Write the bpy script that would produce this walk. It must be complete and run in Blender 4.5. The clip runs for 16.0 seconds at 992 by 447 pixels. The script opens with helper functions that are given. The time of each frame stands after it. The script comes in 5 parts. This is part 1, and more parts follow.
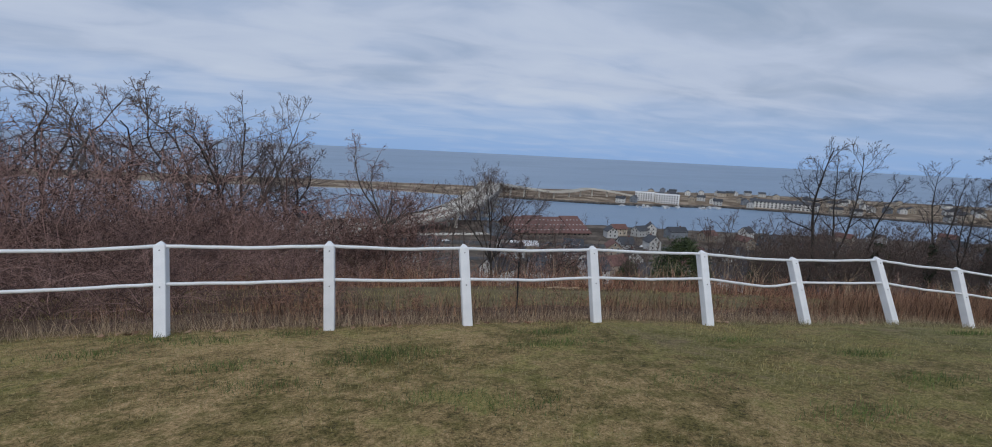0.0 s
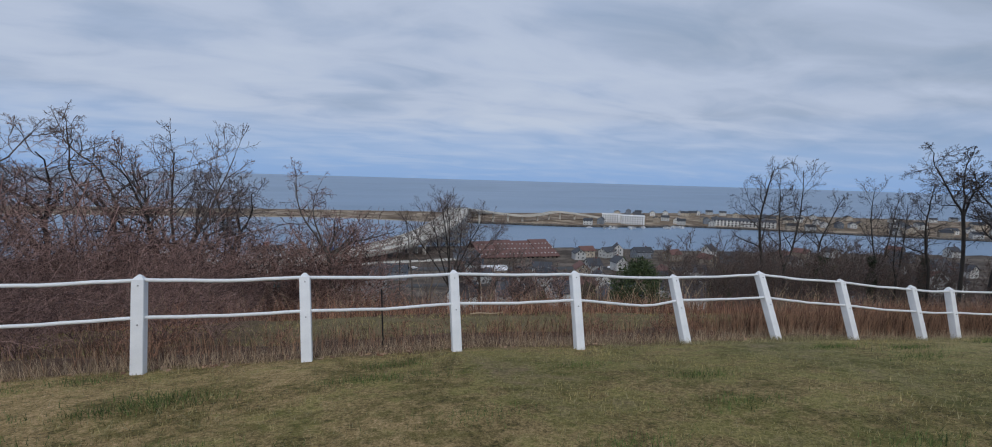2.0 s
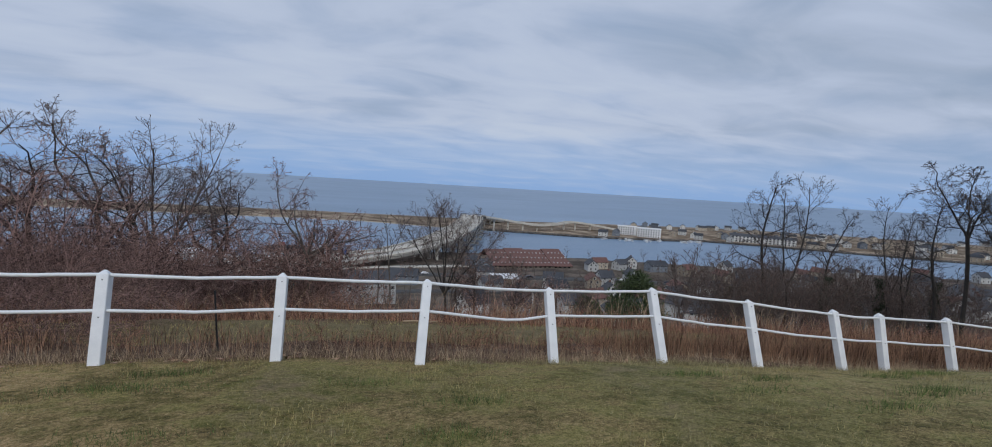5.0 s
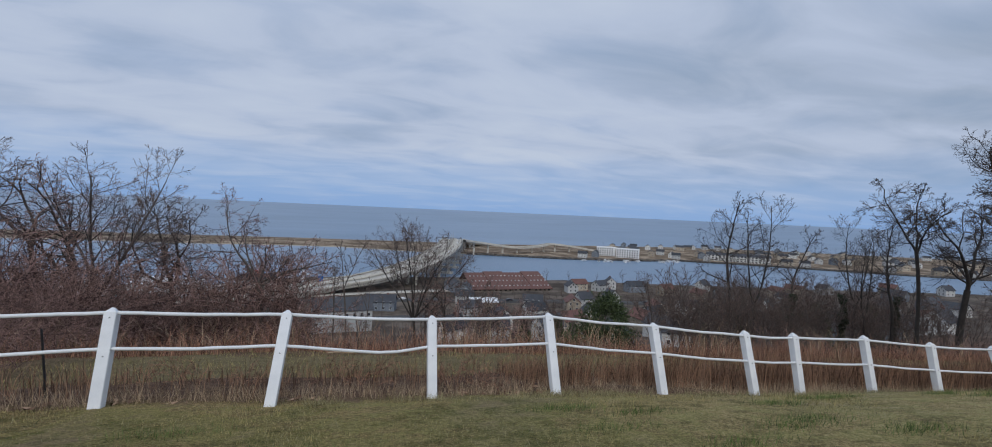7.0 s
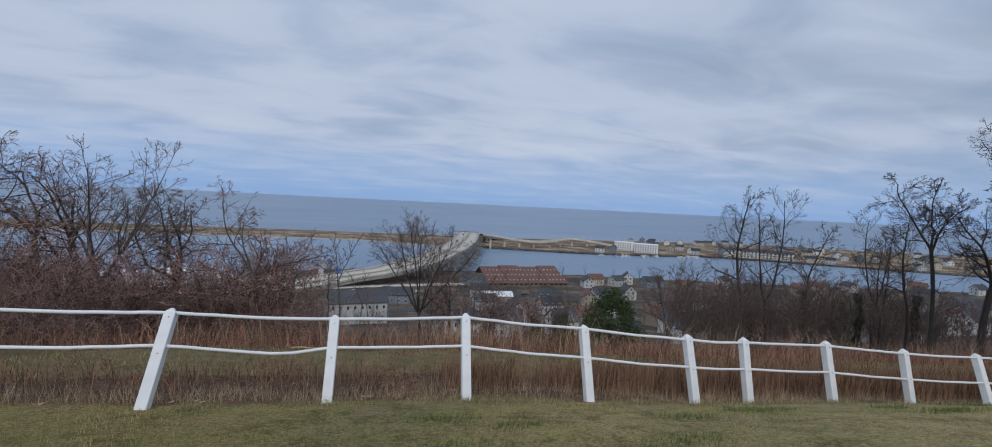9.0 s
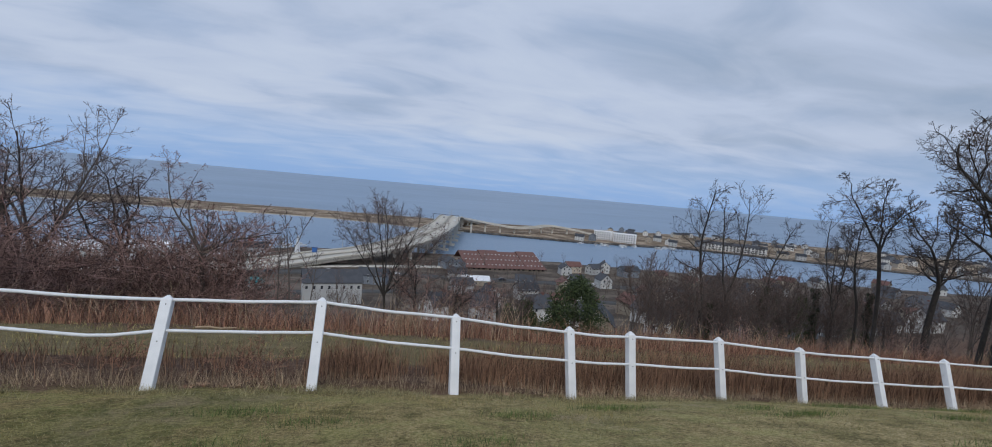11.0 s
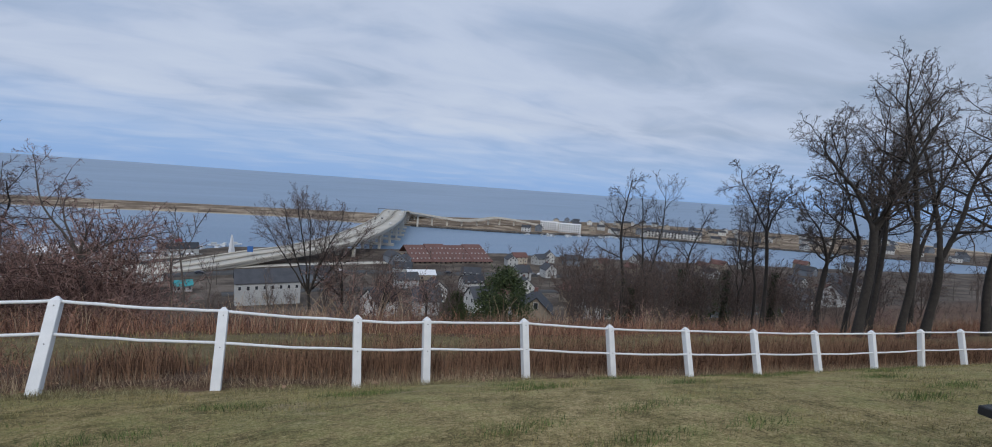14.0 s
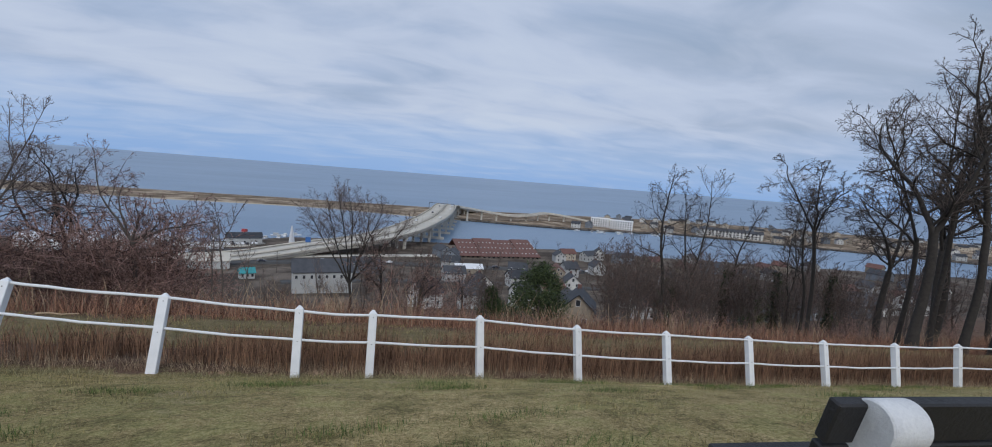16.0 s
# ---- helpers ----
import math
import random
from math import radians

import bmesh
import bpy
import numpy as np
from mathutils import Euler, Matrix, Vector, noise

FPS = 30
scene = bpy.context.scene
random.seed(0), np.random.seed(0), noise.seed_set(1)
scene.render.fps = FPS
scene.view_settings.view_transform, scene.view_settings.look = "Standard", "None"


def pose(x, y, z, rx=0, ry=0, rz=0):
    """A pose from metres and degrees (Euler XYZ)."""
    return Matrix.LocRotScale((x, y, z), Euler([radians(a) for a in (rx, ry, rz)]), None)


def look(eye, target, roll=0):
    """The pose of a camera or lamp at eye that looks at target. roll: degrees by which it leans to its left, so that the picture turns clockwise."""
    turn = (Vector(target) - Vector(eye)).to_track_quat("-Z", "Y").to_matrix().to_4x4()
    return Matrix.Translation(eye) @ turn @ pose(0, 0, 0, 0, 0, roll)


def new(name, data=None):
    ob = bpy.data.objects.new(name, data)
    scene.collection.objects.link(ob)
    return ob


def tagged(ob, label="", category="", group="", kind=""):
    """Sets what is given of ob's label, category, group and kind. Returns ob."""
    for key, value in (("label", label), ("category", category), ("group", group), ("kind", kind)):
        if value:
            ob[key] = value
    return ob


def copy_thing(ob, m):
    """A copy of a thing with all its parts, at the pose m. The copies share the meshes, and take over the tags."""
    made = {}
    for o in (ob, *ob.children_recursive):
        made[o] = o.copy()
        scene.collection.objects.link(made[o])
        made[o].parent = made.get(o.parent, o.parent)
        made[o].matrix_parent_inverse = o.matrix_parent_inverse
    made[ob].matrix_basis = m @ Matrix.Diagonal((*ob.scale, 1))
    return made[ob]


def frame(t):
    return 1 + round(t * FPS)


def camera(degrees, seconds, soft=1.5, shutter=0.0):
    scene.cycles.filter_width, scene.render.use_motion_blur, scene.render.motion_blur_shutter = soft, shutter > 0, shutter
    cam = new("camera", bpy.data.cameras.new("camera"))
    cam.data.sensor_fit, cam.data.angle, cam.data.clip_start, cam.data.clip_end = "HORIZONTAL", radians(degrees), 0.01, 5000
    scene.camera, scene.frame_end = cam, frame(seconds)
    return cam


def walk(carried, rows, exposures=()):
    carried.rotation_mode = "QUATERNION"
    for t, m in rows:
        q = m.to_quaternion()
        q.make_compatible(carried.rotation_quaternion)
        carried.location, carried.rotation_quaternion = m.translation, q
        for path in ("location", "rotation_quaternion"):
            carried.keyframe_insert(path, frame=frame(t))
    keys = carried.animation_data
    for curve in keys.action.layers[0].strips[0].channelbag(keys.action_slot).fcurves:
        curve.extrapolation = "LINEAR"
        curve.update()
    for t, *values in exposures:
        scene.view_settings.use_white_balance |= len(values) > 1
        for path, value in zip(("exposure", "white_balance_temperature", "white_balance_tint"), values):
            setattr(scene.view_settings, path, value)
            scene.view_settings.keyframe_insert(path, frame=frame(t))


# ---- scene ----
cam = camera(92.8, 16.0, 1.0)
PATH = [
    (0, (-2.688, -5.538, 2.155), (-2.248, -3.61, 1.855), 2.9),
    (0.5, (-2.316, -5.509, 2.129), (-1.709, -3.618, 1.898), 4.4),
    (1, (-1.942, -5.524, 2.118), (-1.36, -3.624, 1.898), 3.9),
    (1.5, (-1.544, -5.563, 2.124), (-0.958, -3.661, 1.922), 4.6),
    (2, (-1.181, -5.602, 2.151), (-0.621, -3.692, 1.961), 1.7),
    (2.5, (-0.809, -5.6, 2.174), (-0.273, -3.68, 2.012), 1.9),
    (3, (-0.443, -5.642, 2.167), (0.046, -3.709, 2.008), 1.1),
    (3.5, (-0.057, -5.665, 2.145), (0.418, -3.73, 1.983), 2.8),
    (4, (0.312, -5.718, 2.16), (0.786, -3.783, 1.987), 3.2),
    (4.5, (0.684, -5.729, 2.158), (1.163, -3.795, 1.986), 3.4),
    (7, (2.47, -5.694, 2.197), (3.039, -3.778, 2.14), 2.6),
    (7.5, (2.825, -5.675, 2.229), (3.361, -3.749, 2.172), 2.5),
    (8, (3.171, -5.679, 2.257), (3.683, -3.747, 2.195), 2.4),
    (8.5, (3.537, -5.688, 2.264), (4.027, -3.751, 2.193), 2.6),
    (11, (5.488, -5.688, 2.321), (6.061, -3.777, 2.176), 5.2),
    (11.5, (5.851, -5.775, 2.339), (6.441, -3.87, 2.188), 5.2),
    (12, (6.245, -5.898, 2.338), (6.856, -3.999, 2.183), 6.4),
    (12.5, (6.634, -6.065, 2.347), (7.319, -4.192, 2.198), 6.5),
    (13, (6.979, -6.21, 2.389), (7.689, -4.346, 2.236), 4.3),
    (13.5, (7.359, -6.332, 2.414), (8.112, -4.486, 2.257), 5.7),
    (14, (7.728, -6.454, 2.424), (8.506, -4.618, 2.266), 4.2),
    (14.5, (8.094, -6.53, 2.42), (8.836, -4.68, 2.254), 3.8),
    (15, (8.488, -6.606, 2.451), (9.198, -4.745, 2.275), 4.2),
    (15.5, (8.846, -6.663, 2.479), (9.47, -4.773, 2.288), 3.8),
    (16, (9.269, -6.722, 2.489), (9.848, -4.818, 2.295), 4.6),
]
walk(cam, [(t, look(eye, target, roll)) for t, eye, target, roll in PATH], [(0, 0.0), (8.5, 0.02), (11, 0.09), (16, 0.11)])

# ---- light ----
SUN_EL, SUN_AZ = radians(38), radians(200)
world = bpy.data.worlds.new("world")
scene.world = world
world.use_nodes = True
wn, wl = world.node_tree.nodes, world.node_tree.links
wn.clear()


def node(tree, kind, **values):
    n = tree.nodes.new(kind)
    for key, value in values.items():
        if key in n.inputs:
            n.inputs[key].default_value = value
        else:
            setattr(n, key, value)
    return n


def math_node(tree, op, a, b=None, c=None):
    n = tree.nodes.new("ShaderNodeMath")
    n.operation = op
    for i, v in enumerate((a, b, c)):
        if v is None:
            continue
        if isinstance(v, (int, float)):
            n.inputs[i].default_value = v
        else:
            tree.links.new(v, n.inputs[i])
    return n.outputs[0]


def ramp(tree, fac, stops):
    n = tree.nodes.new("ShaderNodeValToRGB")
    el = n.color_ramp.elements
    while len(el) < len(stops):
        el.new(0.5)
    for e, (p, c) in zip(el, stops):
        e.position = p
        e.color = (*c, 1) if len(c) == 3 else c
    tree.links.new(fac, n.inputs[0])
    return n.outputs[0]


def mix(tree, fac, a, b, blend="MIX"):
    n = tree.nodes.new("ShaderNodeMix")
    n.data_type = "RGBA"
    n.blend_type = blend
    for sock, v in ((n.inputs[0], fac), (n.inputs[6], a), (n.inputs[7], b)):
        if isinstance(v, (int, float)):
            sock.default_value = v
        elif isinstance(v, tuple):
            sock.default_value = (*v, 1)
        else:
            tree.links.new(v, sock)
    return n.outputs[2]


wt = world.node_tree
sky = node(wt, "ShaderNodeTexSky", sky_type="NISHITA", sun_disc=False, sun_elevation=SUN_EL, sun_rotation=SUN_AZ)
coord = wt.nodes.new("ShaderNodeTexCoord")
sep = wt.nodes.new("ShaderNodeSeparateXYZ")
wl.new(coord.outputs["Generated"], sep.inputs[0])
up = math_node(wt, "ADD", math_node(wt, "MAXIMUM", sep.outputs[2], 0.0), 0.13)
comb = wt.nodes.new("ShaderNodeCombineXYZ")
wl.new(math_node(wt, "DIVIDE", sep.outputs[0], up), comb.inputs[0])
wl.new(math_node(wt, "DIVIDE", sep.outputs[1], up), comb.inputs[1])
turn = node(wt, "ShaderNodeMapping")
turn.inputs["Rotation"].default_value = (0, 0, radians(-12))
turn.inputs["Scale"].default_value = (0.62, 1.0, 1)
wl.new(comb.outputs[0], turn.inputs[0])
n1 = node(wt, "ShaderNodeTexNoise", Scale=2.1, Detail=6.0, Roughness=0.52, Distortion=0.5)
n2 = node(wt, "ShaderNodeTexNoise", Scale=0.9, Detail=3.0, Roughness=0.5)
wl.new(turn.outputs[0], n1.inputs[0])
wl.new(turn.outputs[0], n2.inputs[0])
cl = math_node(wt, "ADD", math_node(wt, "MULTIPLY", n1.outputs[0], 0.6), math_node(wt, "MULTIPLY", n2.outputs[0], 0.4))
# the sheet is thicker towards the east
thick_east = math_node(wt, "MULTIPLY", math_node(wt, "MAXIMUM", math_node(wt, "SUBTRACT", sep.outputs[0], 0.45), 0.0), 0.28)
cl = math_node(wt, "SUBTRACT", cl, thick_east)
cloud = ramp(wt, cl, [(0.27, (0.31, 0.378, 0.485)), (0.40, (0.385, 0.46, 0.60)), (0.49, (0.445, 0.52, 0.667)), (0.62, (0.495, 0.568, 0.70))])
# the low band of clear blue under the cloud sheet
low = wt.nodes.new("ShaderNodeMapRange")
low.inputs[1].default_value, low.inputs[2].default_value = 0.005, 0.13
wl.new(sep.outputs[2], low.inputs[0])
ragged = math_node(wt, "ADD", low.outputs[0], math_node(wt, "MULTIPLY", math_node(wt, "SUBTRACT", n1.outputs[0], 0.5), 0.9))
cover = math_node(wt, "MINIMUM", math_node(wt, "MAXIMUM", ragged, 0.0), 1.0)
bluesky = mix(wt, 0.92, sky.outputs[0], (2.4, 3.95, 6.9))
bluebg = node(wt, "ShaderNodeBackground", Strength=0.1)
wl.new(bluesky, bluebg.inputs[0])
cloudbg = node(wt, "ShaderNodeBackground", Strength=1.0)
wl.new(cloud, cloudbg.inputs[0])
wmix = wt.nodes.new("ShaderNodeMixShader")
wl.new(cover, wmix.inputs[0])
wl.new(bluebg.outputs[0], wmix.inputs[1])
wl.new(cloudbg.outputs[0], wmix.inputs[2])
wout = wt.nodes.new("ShaderNodeOutputWorld")
wl.new(wmix.outputs[0], wout.inputs[0])

lamp = bpy.data.lights.new("sun", "SUN")
lamp.energy, lamp.angle, lamp.color = 1.2, radians(25), (1.0, 0.97, 0.93)
sun = new("sun", lamp)
sun.matrix_world = look((0, 0, 0), (-math.sin(SUN_AZ) * math.cos(SUN_EL), -math.cos(SUN_AZ) * math.cos(SUN_EL), -math.sin(SUN_EL)))


# ---- materials ----
def material(name, low_c, high_c, scale=3.0, fine=60.0, rough=0.85, bump=0.2, metal=0.0, stains=None, island=0.0, coat=0.0, per_object=0.0):
    """A base colour between two tones at two scales, with fine relief."""
    m = bpy.data.materials.new(name)
    m.use_nodes = True
    t = m.node_tree
    bsdf = t.nodes["Principled BSDF"]
    tc = t.nodes.new("ShaderNodeTexCoord")
    a = node(t, "ShaderNodeTexNoise", Scale=scale, Detail=5.0, Roughness=0.6)
    b = node(t, "ShaderNodeTexNoise", Scale=fine, Detail=4.0, Roughness=0.7)
    t.links.new(tc.outputs["Object"], a.inputs[0])
    t.links.new(tc.outputs["Object"], b.inputs[0])
    f = math_node(t, "ADD", math_node(t, "MULTIPLY", a.outputs[0], 0.6), math_node(t, "MULTIPLY", b.outputs[0], 0.4))
    if island:
        g = t.nodes.new("ShaderNodeNewGeometry")
        f = math_node(t, "ADD", f, math_node(t, "MULTIPLY", math_node(t, "SUBTRACT", g.outputs["Random Per Island"], 0.5), island))
    if per_object:
        g = t.nodes.new("ShaderNodeObjectInfo")
        f = math_node(t, "ADD", f, math_node(t, "MULTIPLY", math_node(t, "SUBTRACT", g.outputs["Random"], 0.5), per_object))
    col = ramp(t, f, [(0.3, low_c), (0.7, high_c)])
    if stains:
        s = node(t, "ShaderNodeTexNoise", Scale=scale * 0.6, Detail=8.0, Roughness=0.7)
        t.links.new(tc.outputs["Object"], s.inputs[0])
        col = mix(t, ramp(t, s.outputs[0], [(stains[1], (0, 0, 0)), (stains[1] + 0.1, (1, 1, 1))]), col, stains[0])
    t.links.new(col, bsdf.inputs["Base Color"])
    bsdf.inputs["Roughness"].default_value = rough
    bsdf.inputs["Metallic"].default_value = metal
    bsdf.inputs["Coat Weight"].default_value = coat
    if bump:
        bn = node(t, "ShaderNodeBump", Strength=bump, Distance=0.01)
        t.links.new(b.outputs[0], bn.inputs["Height"])
        t.links.new(bn.outputs[0], bsdf.inputs["Normal"])
    return m


def ground_material():
    """Mown lawn before the fence, rough dead grass and leaf litter beyond it, sand and town soil far below."""
    m = bpy.data.materials.new("ground_cover")
    m.use_nodes = True
    t = m.node_tree
    bsdf = t.nodes["Principled BSDF"]
    tc = t.nodes.new("ShaderNodeTexCoord")
    s = t.nodes.new("ShaderNodeSeparateXYZ")
    t.links.new(tc.outputs["Object"], s.inputs[0])

    def noise_at(scale, detail=5.0, rough=0.6):
        n = node(t, "ShaderNodeTexNoise", Scale=scale, Detail=detail, Roughness=rough)
        t.links.new(tc.outputs["Object"], n.inputs[0])
        return n.outputs[0]

    big, mid, fine, tiny = noise_at(0.35), noise_at(2.2, 8.0, 0.7), noise_at(25, 6.0, 0.7), noise_at(160, 3.0, 0.6)
    f = math_node(t, "ADD", math_node(t, "ADD", math_node(t, "MULTIPLY", mid, 0.45), math_node(t, "MULTIPLY", fine, 0.55)), math_node(t, "MULTIPLY", math_node(t, "SUBTRACT", noise_at(70, 3.0, 0.6), 0.5), 0.45))
    lawn = ramp(t, f, [(0.36, (0.10, 0.08, 0.036)), (0.46, (0.26, 0.205, 0.088)), (0.55, (0.42, 0.325, 0.16)), (0.64, (0.60, 0.46, 0.27))])
    green = ramp(t, f, [(0.36, (0.08, 0.08, 0.027)), (0.5, (0.22, 0.21, 0.068)), (0.66, (0.44, 0.38, 0.16))])
    lawn = mix(t, ramp(t, math_node(t, "ADD", math_node(t, "MULTIPLY", big, 0.45), math_node(t, "MULTIPLY", mid, 0.55)), [(0.49, (0, 0, 0)), (0.555, (1, 1, 1))]), lawn, green)
    bare = ramp(t, fine, [(0.35, (0.12, 0.085, 0.06)), (0.65, (0.32, 0.24, 0.17))])
    lawn = mix(t, ramp(t, math_node(t, "ADD", math_node(t, "MULTIPLY", big, 0.6), math_node(t, "MULTIPLY", mid, 0.4)), [(0.56, (0, 0, 0)), (0.66, (0.75, 0.75, 0.75))]), lawn, bare)
    clump = math_node(t, "ADD", math_node(t, "MULTIPLY", noise_at(5.5, 4.0, 0.65), 0.6), math_node(t, "MULTIPLY", noise_at(1.1, 5.0, 0.6), 0.4))
    lawn = mix(t, ramp(t, clump, [(0.42, (0.85, 0.85, 0.85)), (0.52, (0, 0, 0))]), lawn, mix(t, 0.8, lawn, (0.36, 0.46, 0.26), "MULTIPLY"))
    dry = ramp(t, math_node(t, "MULTIPLY", math_node(t, "ADD", s.outputs[0], math_node(t, "MULTIPLY", big, 6.0)), 0.05), [(0.22, (0, 0, 0)), (0.52, (1, 1, 1))])
    straw = ramp(t, f, [(0.36, (0.17, 0.125, 0.06)), (0.5, (0.44, 0.35, 0.19)), (0.64, (0.72, 0.58, 0.37))])
    lawn = mix(t, math_node(t, "MULTIPLY", dry, 0.22), lawn, straw)
    tone = ramp(t, math_node(t, "MULTIPLY", math_node(t, "ADD", math_node(t, "ADD", s.outputs[0], 10.0), math_node(t, "MULTIPLY", big, 4.0)), 0.04),
                [(0.32, (0.90, 0.87, 0.80)), (0.53, (0.72, 0.73, 0.66)), (0.66, (0.70, 0.75, 0.64)), (0.84, (0.86, 0.93, 0.86))])
    lawn = mix(t, 1.0, lawn, mix(t, 1.0, tone, (1.41, 1.30, 1.38), "MULTIPLY"), "MULTIPLY")
    dead = ramp(t, f, [(0.36, (0.045, 0.026, 0.018)), (0.5, (0.12, 0.07, 0.046)), (0.64, (0.26, 0.165, 0.105))])
    field = ramp(t, f, [(0.36, (0.08, 0.065, 0.032)), (0.5, (0.19, 0.155, 0.075)), (0.64, (0.31, 0.24, 0.14))])
    wob = math_node(t, "ADD", s.outputs[1], math_node(t, "MULTIPLY", math_node(t, "SUBTRACT", mid, 0.5), 1.8))
    past = ramp(t, math_node(t, "MULTIPLY", wob, 0.1), [(0.0, (0, 0, 0)), (0.035, (1, 1, 1))])
    strip = ramp(t, math_node(t, "MULTIPLY", wob, 0.1), [(0.28, (0, 0, 0)), (0.36, (1, 1, 1)), (0.70, (1, 1, 1)), (0.78, (0, 0, 0))])
    col = mix(t, past, lawn, dead)
    east = ramp(t, math_node(t, "MULTIPLY", math_node(t, "ADD", math_node(t, "ADD", s.outputs[0], 20.0), math_node(t, "MULTIPLY", big, 4.0)), 0.02), [(0.34, (0, 0, 0)), (0.39, (1, 1, 1))])
    col = mix(t, mix(t, 1.0, strip, east, "MULTIPLY"), col, field)
    town = ramp(t, noise_at(0.05, 8.0, 0.7), [(0.4, (0.055, 0.042, 0.033)), (0.5, (0.095, 0.075, 0.058)), (0.6, (0.16, 0.13, 0.105))])
    sand = ramp(t, noise_at(0.03, 8.0, 0.7), [(0.42, (0.12, 0.085, 0.055)), (0.52, (0.22, 0.165, 0.115)), (0.62, (0.42, 0.34, 0.25))])
    sand = mix(t, ramp(t, math_node(t, "MULTIPLY", math_node(t, "ADD", s.outputs[2], 60.0), 0.4), [(0.22, (1, 1, 1)), (0.42, (0, 0, 0))]), sand, (0.46, 0.40, 0.31))
    col = mix(t, ramp(t, math_node(t, "MULTIPLY", s.outputs[1], 0.001), [(0.06, (0, 0, 0)), (0.12, (1, 1, 1))]), col, town)
    col = mix(t, ramp(t, math_node(t, "MULTIPLY", s.outputs[1], 0.001), [(0.42, (0, 0, 0)), (0.43, (1, 1, 1))]), col, sand)
    t.links.new(col, bsdf.inputs["Base Color"])
    bsdf.inputs["Roughness"].default_value = 0.95
    bsdf.inputs["Specular IOR Level"].default_value = 0.2
    bn = node(t, "ShaderNodeBump", Strength=0.9, Distance=0.04)
    t.links.new(math_node(t, "ADD", fine, math_node(t, "MULTIPLY", tiny, 0.5)), bn.inputs["Height"])
    t.links.new(bn.outputs[0], bsdf.inputs["Normal"])
    return m


def water_material():
    m = bpy.data.materials.new("sea_water")
    m.use_nodes = True
    t = m.node_tree
    bsdf = t.nodes["Principled BSDF"]
    tc = t.nodes.new("ShaderNodeTexCoord")
    mp = node(t, "ShaderNodeMapping")
    mp.inputs["Scale"].default_value = (0.4, 1, 1)
    t.links.new(tc.outputs["Object"], mp.inputs[0])
    a = node(t, "ShaderNodeTexNoise", Scale=0.006, Detail=8.0, Roughness=0.65)
    b = node(t, "ShaderNodeTexNoise", Scale=0.5, Detail=4.0, Roughness=0.6)
    t.links.new(mp.outputs[0], a.inputs[0])
    t.links.new(mp.outputs[0], b.inputs[0])
    t.links.new(ramp(t, a.outputs[0], [(0.35, (0.12, 0.20, 0.305)), (0.65, (0.17, 0.26, 0.375))]), bsdf.inputs["Base Color"])
    bsdf.inputs["Roughness"].default_value = 0.35
    bsdf.inputs["IOR"].default_value = 1.33
    bn = node(t, "ShaderNodeBump", Strength=0.5, Distance=0.4)
    t.links.new(b.outputs[0], bn.inputs["Height"])
    t.links.new(bn.outputs[0], bsdf.inputs["Normal"])
    return m


M_GROUND, M_WATER = ground_material(), water_material()
M_WHITE = material("white_paint", (0.66, 0.68, 0.70), (0.82, 0.83, 0.84), 6, 90, 0.6, 0.35, stains=((0.42, 0.40, 0.36), 0.66))
M_BARK = material("grey_bark", (0.055, 0.045, 0.04), (0.17, 0.14, 0.12), 5, 60, 0.95, 0.6)
M_TWIG = material("brown_twig", (0.075, 0.055, 0.047), (0.24, 0.175, 0.15), 2, 40, 0.95, 0.0, island=0.5)
M_HAZE = material("grey_brown_twig", (0.06, 0.041, 0.034), (0.185, 0.128, 0.106), 2, 40, 0.95, 0.0, island=0.5)
M_DARK_TWIG = material("dark_twig", (0.036, 0.029, 0.026), (0.115, 0.088, 0.076), 2, 40, 0.95, 0.0, island=0.5)
M_DARK_BARK = material("dark_bark", (0.02, 0.018, 0.016), (0.062, 0.053, 0.046), 5, 60, 0.95, 0.6)
M_IVY = material("dark_ivy_leaf", (0.012, 0.018, 0.009), (0.045, 0.058, 0.024), 1.0, 8, 0.7, 0.0, island=0.6)
M_RED_TWIG = material("reddish_vine", (0.075, 0.042, 0.036), (0.40, 0.25, 0.21), 2, 40, 0.95, 0.0, island=0.8)
M_DRY = material("dry_stalk", (0.085, 0.036, 0.024), (0.42, 0.225, 0.145), 0.8, 30, 0.95, 0.0, island=0.9)
M_WEED = material("dark_weed_stalk", (0.07, 0.034, 0.020), (0.36, 0.21, 0.13), 0.8, 30, 0.95, 0.0, island=0.9)
M_TAN = material("tan_straw", (0.20, 0.145, 0.09), (0.52, 0.39, 0.26), 0.8, 30, 0.95, 0.0, island=0.6)
M_BLADE = material("lawn_blade", (0.13, 0.112, 0.038), (0.48, 0.395, 0.175), 1.6, 6, 0.9, 0.0, island=0.45)
M_STRAW = material("lawn_straw", (0.13, 0.115, 0.055), (0.40, 0.35, 0.19), 0.8, 30, 0.95, 0.0, island=0.7)
M_LEAF = material("evergreen_leaf", (0.020, 0.034, 0.013), (0.075, 0.105, 0.036), 1.0, 8, 0.8, 0.0, island=0.6)
M_CONCRETE = material("concrete", (0.46, 0.43, 0.38), (0.66, 0.62, 0.54), 0.08, 3, 0.9, 0.2)
M_DARKROOF = material("dark_shingle", (0.03, 0.034, 0.042), (0.075, 0.08, 0.092), 0.4, 6, 0.9, 0.2, per_object=0.3)
M_REDROOF = material("red_brown_shingle", (0.11, 0.055, 0.048), (0.19, 0.098, 0.082), 0.3, 5, 0.9, 0.2)
M_SIDING = material("light_siding", (0.42, 0.43, 0.43), (0.66, 0.66, 0.64), 0.3, 5, 0.8, 0.1, per_object=0.6)
